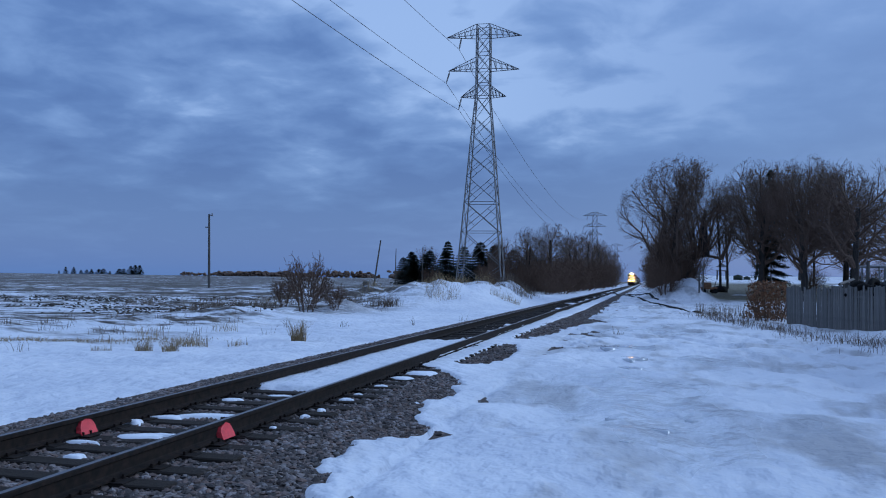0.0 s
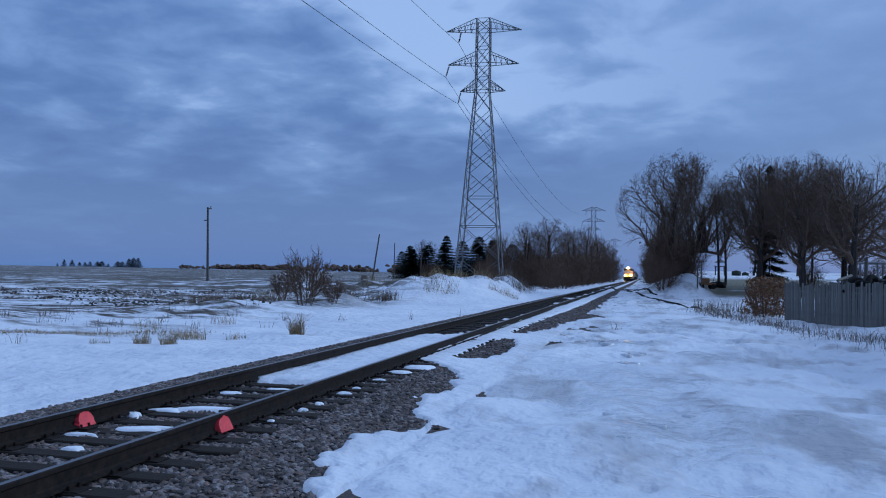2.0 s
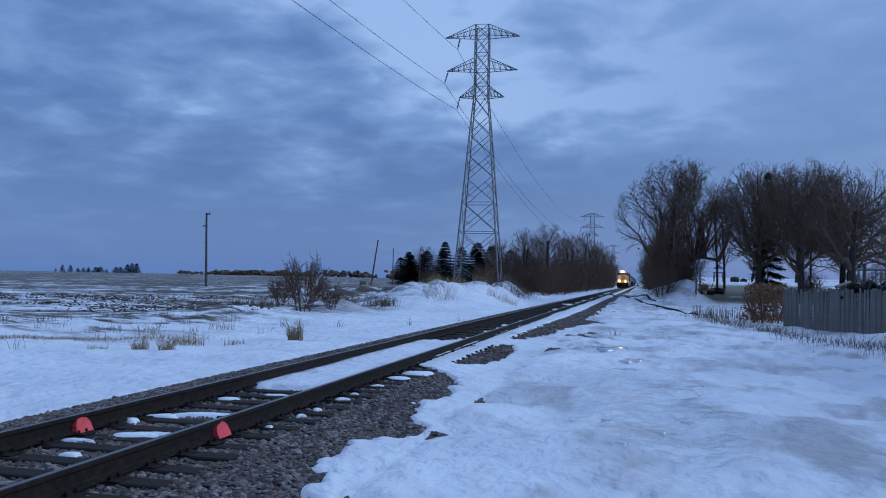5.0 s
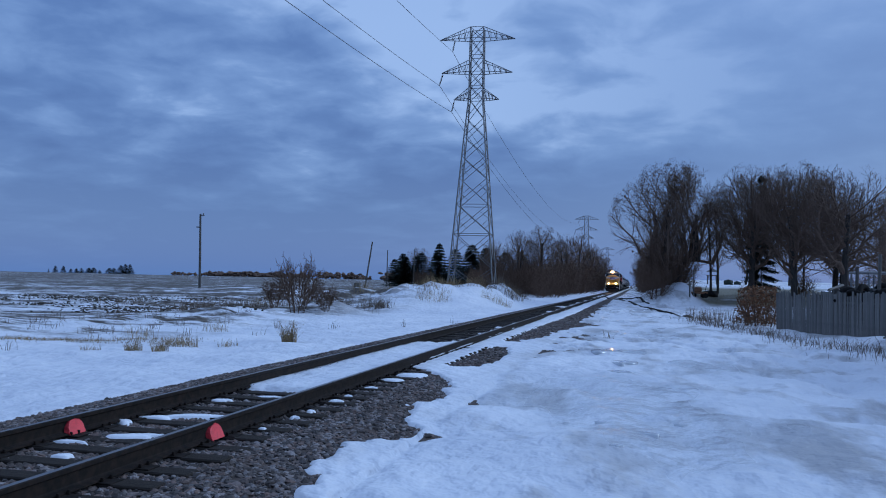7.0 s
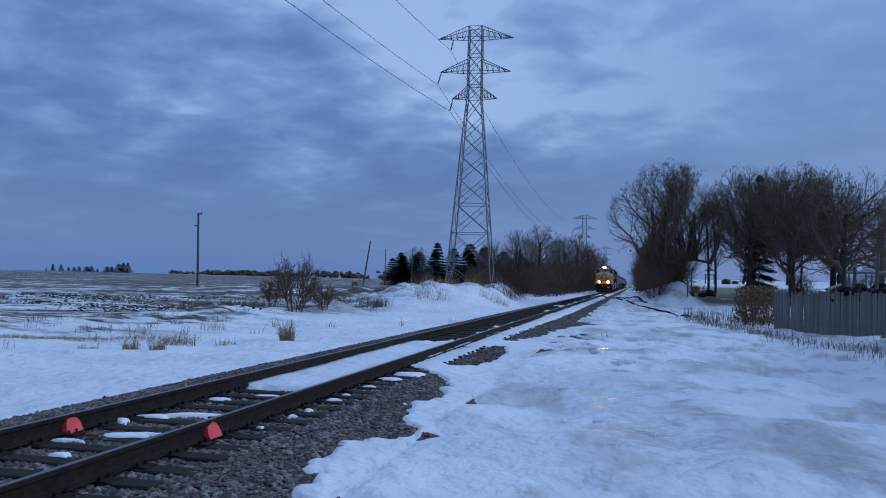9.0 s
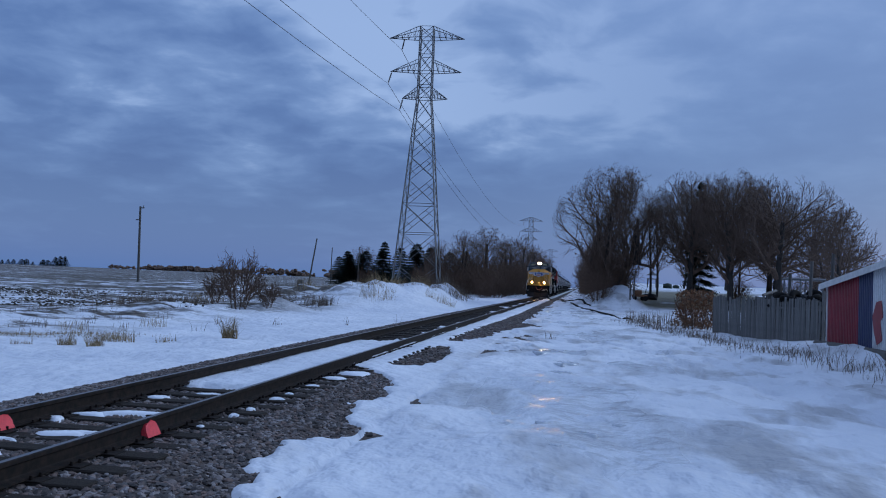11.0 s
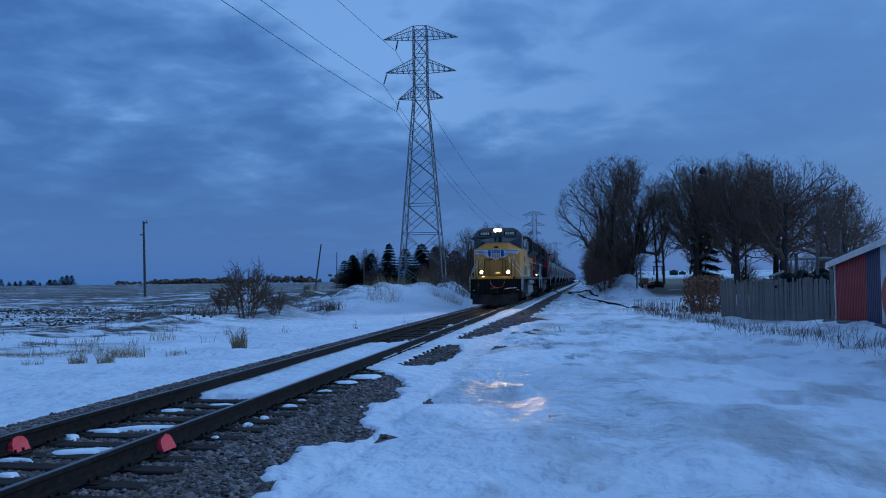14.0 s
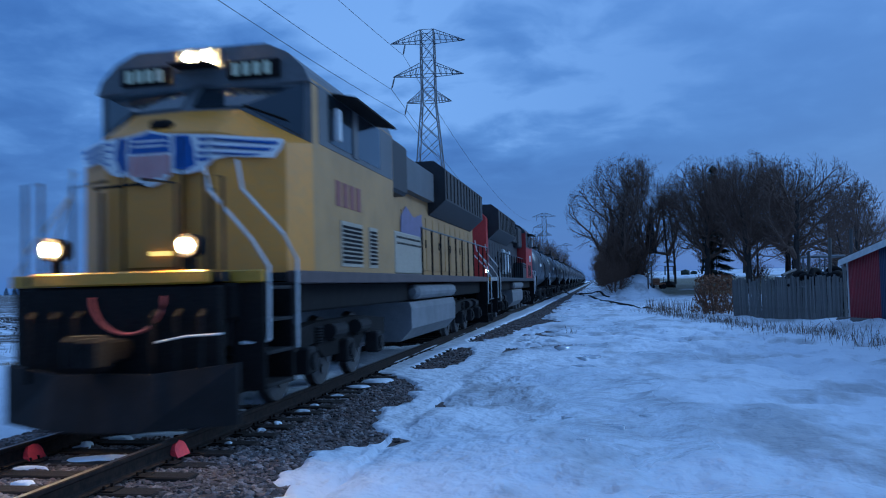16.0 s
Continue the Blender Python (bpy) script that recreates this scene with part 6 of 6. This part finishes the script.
def make_yard():
    # an old tractor behind the fence
    x, y = 10.4, 41.5
    z = gz(x, y)
    T = thing("old_tractor", "old dark tractor with a bare cab frame behind the fence", "tractor", pose(x, y, z, 0, 0, -70))
    part("hood", Geo().box(-0.35, 0.35, -1.9, -0.2, 1.15, 1.75, 0.08), GRIME, T)
    part("chassis", Geo().box(-0.25, 0.25, -1.9, 1.2, 0.65, 1.15, 0.04), BLACK, T)
    for sx in (-0.7, 0.7):
        for sy in (-0.1, 1.05):
            part("cab_post", Geo().tube([(sx, sy, 1.1), (sx * 0.9, sy, 2.65)], 0.045, 6), GALV, T)
    part("cab_roof", Geo().box(-0.75, 0.75, -0.2, 1.2, 2.62, 2.74, 0.04), DUSTY, T)
    for sx in (-0.85, 0.85):
        part("rear_wheel", Geo().tube([(sx - 0.18, 0.75, 0.75), (sx + 0.18, 0.75, 0.75)], 0.78, 20), BLACK, T)
        part("front_wheel", Geo().tube([(sx * 0.8 - 0.1, -1.55, 0.42), (sx * 0.8 + 0.1, -1.55, 0.42)], 0.42, 16), BLACK, T)
    part("exhaust", Geo().tube([(0.2, -1.2, 1.7), (0.2, -1.2, 2.55)], 0.04, 8), BLACK, T)
    rng = random.Random(12)
    for k in range(14):
        px, py = 8.2 + rng.uniform(0, 2.6), 43 - k * 0.75 + rng.uniform(-0.3, 0.3)
        L = rng.uniform(1.4, 3.2)
        a = rng.uniform(-0.5, 0.5) + 1.4
        zt = 1.30 + rng.uniform(-0.15, 0.30)
        g = Geo().tube([(px - math.cos(a) * L / 2, py - math.sin(a) * L / 2, zt - 0.06), (px + math.cos(a) * L / 2, py + math.sin(a) * L / 2, zt + rng.uniform(-0.05, 0.2))], 0.07, 4)
        g.box(px - 0.10, px + 0.10, py - 0.10, py + 0.10, gz(px, py) - 0.1, zt)
        solid("scrap_timber", g, rng.choice((BLACK, POLE_WOOD, GRIME)), "dark scrap timber stacked behind the fence", "scrap timber", "scrap timber")
    hs = np.random.default_rng(44)
    hv, hf = [], []
    for i in range(15):
        for j in range(9):
            u, w = i / 14, j / 8
            top = 2.15 * math.sin(math.pi * w) ** 0.5 * (0.75 + 0.25 * math.sin(7 * u + 2 * w)) + hs.uniform(-0.12, 0.12)
            hv.append((8.4 + 3.0 * w + 0.5 * (1 - u), 41.5 - 9.5 * u, -0.45 + max(top, 0) * (0.25 + 0.75 * math.sin(math.pi * min(max(u, 0.04), 0.96)) ** 0.4)))
    for i in range(14):
        for j in range(8):
            k = i * 9 + j
            hf.append((k, k + 1, k + 10, k + 9))
    heap = solid("scrap_heap", Geo().add(hv, hf), GRIME, "dark heap of scrap under old tarpaulin behind the fence", "scrap heap")
    for k, (px, py, pz, lean) in enumerate(((9.3, 39.2, 1.25, 62), (9.7, 38.3, 1.35, 80), (9.2, 37.3, 1.28, 20), (10.1, 36.9, 1.40, 70), (9.4, 34.9, 1.30, 15), (9.9, 34.0, 1.25, 75), (9.5, 33.0, 1.3, 35))):
        g = Geo()
        n, q = 18, 8
        v = [((0.36 + 0.13 * math.cos(b)) * math.cos(a), (0.36 + 0.13 * math.cos(b)) * math.sin(a), 0.12 * math.sin(b)) for a in [2 * math.pi * i / n for i in range(n)] for b in [2 * math.pi * j / q for j in range(q)]]
        g.add(v, [(i * q + j, (i + 1) % n * q + j, (i + 1) % n * q + (j + 1) % q, i * q + (j + 1) % q) for i in range(n) for j in range(q)])
        part("tyre", g, BLACK, heap, "worn black tyre", True).matrix_basis = pose(px, py, pz, lean, 10 * k, 40 * k)
    for px, py, h in ((9.6, 36.0, 3.0), (10.2, 35.2, 3.3), (9.3, 38.2, 2.5)):
        solid("yard_post", Geo().tube([(px, py, gz(px, py) - 0.3), (px + 0.1, py, h)], 0.07, 8), POLE_WOOD, "upright post standing in the yard", "post", "yard posts")
    # rusty oak brush at the end of the fence
    rng = np.random.default_rng(5)
    n = 2400
    th = rng.uniform(0, 6.283, n)
    r = np.sqrt(rng.uniform(0, 1, n)) * 1.25
    zz = rng.uniform(0.0, 1.9, n)
    c = np.stack([6.3 + r * np.cos(th) * (1 - zz * 0.15), 44.5 + 2.0 * r * np.sin(th), -0.3 + zz], 1)
    a = rng.normal(0, 0.07, (n, 3))
    b = rng.normal(0, 0.07, (n, 3))
    v = np.stack([c, c + a, c + b], 1).reshape(-1, 3)
    O = thing("oak_brush", "low oak brush holding withered russet leaves at the fence end", "shrub")
    lf = new("leaves", arrays("leaves", v, np.arange(3 * n).reshape(-1, 3), RUSSET))
    lf.parent = O
    tw = Twigs()
    for k in range(60):
        q, h = rng.uniform(-1, 1, 2), rng.uniform(1.0, 1.9)
        base = np.array([6.3 + q[0] * 0.6, 44.5 + q[1] * 1.4, -0.45])
        tw.branch(np.array([base, base + [q[0] * 0.3, q[1] * 0.4, h * 0.6], base + [q[0] * 0.6, q[1] * 0.7, h]]), 0.02, 0.006, 3)
    st = new("brushwood", tw.mesh("brushwood", BRUSH))
    st.parent = O
    # maintenance cart, boulder, posts and far lawn things
    x, y = 6.2, 82
    C = thing("track_cart", "small rusty maintenance cart standing in snow", "cart", pose(x, y, gz(x, y), 0, 0, 10))
    part("deck", Geo().box(-0.75, 0.75, -0.5, 0.5, 0.35, 0.55, 0.03), RUSTY, C)
    part("engine", Geo().box(-0.45, 0.25, -0.35, 0.35, 0.55, 1.0, 0.06), RUSTY, C)
    for sx in (-0.55, 0.55):
        for sy in (-0.5, 0.5):
            part("wheel", Geo().tube([(sx, sy - 0.06, 0.2), (sx, sy + 0.06, 0.2)], 0.24, 14), BLACK, C)
    part("handle", Geo().tube([(0.6, 0, 0.5), (0.75, 0, 1.15)], 0.03, 6), BLACK, C)
    g = Geo()
    g.add([(p[0] * 0.9, p[1] * 0.8, p[2] * 0.55) for p in ICO_V], [tuple(f) for f in ICO_F])
    solid("boulder", g, GRIME, "dark rounded boulder at the edge of the lawn", "boulder", m=pose(8.2, 92, gz(8.2, 92) + 0.2))
    for k, (x, y, h) in enumerate(((2.1, 88, 1.3), (3.5, 86, 2.3), (0.9, 118, 1.4), (5.3, 80.5, 2.2), (5.7, 81.2, 2.4))):
        solid("wood_post", Geo().tube([(x, y, gz(x, y) - 0.3), (x, y, gz(x, y) + h)], 0.07, 8), POLE_WOOD, "short weathered post on the snow bank", "post", "track-side posts")
    x, y = 13.6, 150
    B = thing("playhouse", "small grey wooden stand on the snowy rise", "play stand", pose(x, y, gz(x, y)))
    for sx in (-0.7, 0.7):
        for sy in (-0.6, 0.6):
            part("leg", Geo().tube([(sx * 1.1, sy, -0.2), (sx, sy, 1.6)], 0.08, 6), POLE_WOOD, B)
    part("platform", Geo().box(-0.9, 0.9, -0.75, 0.75, 1.55, 1.7, 0.03), POLE_WOOD, B)
    part("roof", Geo().prism([(-1.0, 2.3), (0, 2.9), (1.0, 2.3), (0.9, 2.25), (-0.9, 2.25)], -0.8, 0.8), ROOF, B)
    for k, (x, y, s) in enumerate(((16.3, 150, 0.9), (18.0, 152, 0.7), (21.5, 155, 0.9))):
        g = Geo()
        g.add([(p[0] * s, p[1] * s, p[2] * s * 0.8) for p in ICO_V], [tuple(f) for f in ICO_F])
        solid("evergreen_shrub", g, NEEDLE, "dark clipped evergreen shrub on the rise", "shrub", "evergreen shrubs", m=pose(x, y, gz(x, y) + 0.4 * s))


make_yard()


# ---- snow lying on ties and stones beside the rails ----
def snow_patch(x, y, rx, ry, h, turn, seed):
    rng = np.random.default_rng(seed)
    n, rings = 26, 5
    v = [(0, 0, h)]
    wob = 1 + 0.30 * np.sin(np.arange(n) * 2 * np.pi / n * 3 + seed) * rng.uniform(0.3, 1) + rng.normal(0, 0.08, n)
    for r in range(1, rings + 1):
        t = r / rings
        for k in range(n):
            a = 2 * math.pi * k / n
            v.append((rx * t * wob[k] * math.cos(a), ry * t * wob[k] * math.sin(a), h * (1 - t**3) * (1 + 0.12 * math.sin(k * 1.7 + r)) - 0.03 * (t == 1)))
    f = [(0, 1 + k, 1 + (k + 1) % n) for k in range(n)]
    for r in range(rings - 1):
        f += [(1 + r * n + k, 1 + r * n + n + k, 1 + r * n + n + (k + 1) % n, 1 + r * n + (k + 1) % n) for k in range(n)]
    solid("snow_patch", Geo().add(v, f), SNOWLUMP, "small patch of old snow lying on the ties", "snow patch", "snow patches on the ties", m=pose(x, y, -0.205, 0, 0, turn), smooth=True)


for k, (x, y, rx, ry, h, turn) in enumerate(((-5.08, 7.76, 0.38, 0.10, 0.06, 24), (-5.55, 7.32, 0.18, 0.05, 0.04, 12), (-5.15, 9.10, 0.44, 0.10, 0.06, 18), (-5.50, 8.85, 0.20, 0.12, 0.06, 10), (-5.70, 8.45, 0.11, 0.08, 0.07, 20), (-5.47, 10.35, 0.17, 0.09, 0.06, 20),
                                             (-5.02, 10.90, 0.20, 0.06, 0.05, 20), (-3.98, 10.85, 0.13, 0.09, 0.07, 0), (-4.0, 11.4, 0.07, 0.06, 0.06, 0), (-3.97, 12.4, 0.13, 0.09, 0.06, 15), (-3.95, 13.5, 0.24, 0.18, 0.07, 0), (-3.85, 14.4, 0.3, 0.25, 0.07, 10), (-4.0, 9.95, 0.06, 0.05, 0.05, 0),
                                             (-4.0, 9.45, 0.07, 0.06, 0.05, 0), (-5.43, 13.5, 0.2, 0.15, 0.08, 0), (-5.5, 12.2, 0.16, 0.10, 0.07, 10), (-4.02, 8.6, 0.05, 0.04, 0.05, 0), (-5.15, 6.72, 0.10, 0.06, 0.05, 20))):
    snow_patch(x, y, rx, ry, h * 0.55, turn, k + 1)
make_ties()


# ---- movement ----
def train_pose(y, length, turned=False):
    """A vehicle whose front stands at y on the track."""
    a, b = y + 2.5, y + length - 2.5
    xa, xb = float(track_x(a)), float(track_x(b))
    yaw = math.atan2(-(xb - xa), b - a)
    x = xa + (xb - xa) * (y - a) / (b - a)
    m = pose(x, y, 0, 0, 0, math.degrees(yaw))
    return m @ pose(0, length, 0, 0, 0, 180) if turned else m


def motions():
    speed, last = 20.07, 16.0
    times = [0.5 * k for k in range(33)]

    def front(t):
        return 8.09 + speed * (last - t)
    walk(LEAD, [(t, train_pose(front(t), 21.0)) for t in times])
    walk(SECOND, [(t, train_pose(front(t) + 22.3, 21.0, True)) for t in times])
    for k, car in enumerate(CARS):
        walk(car, [(t, train_pose(front(t) + 44.6 + 17.6 * k, 17.3)) for t in times])
    ticks = [k / 30 for k in range(0, 481)]
    for wheels, r, sense in ((LEAD_WHEELS, 0.53, 1), (SECOND_WHEELS, 0.53, -1)):
        for w in wheels:
            p = w.matrix_basis.translation.copy()
            walk(w, [(t, pose(*p, sense * math.degrees(speed * t / r) % 360)) for t in ticks])
    for car in CARS[:4]:
        for w in [c for c in car.children if c.name.startswith("wheelset")]:
            p = w.matrix_basis.translation.copy()
            walk(w, [(t, pose(*p, math.degrees(speed * t / 0.46) % 360)) for t in ticks])


motions()
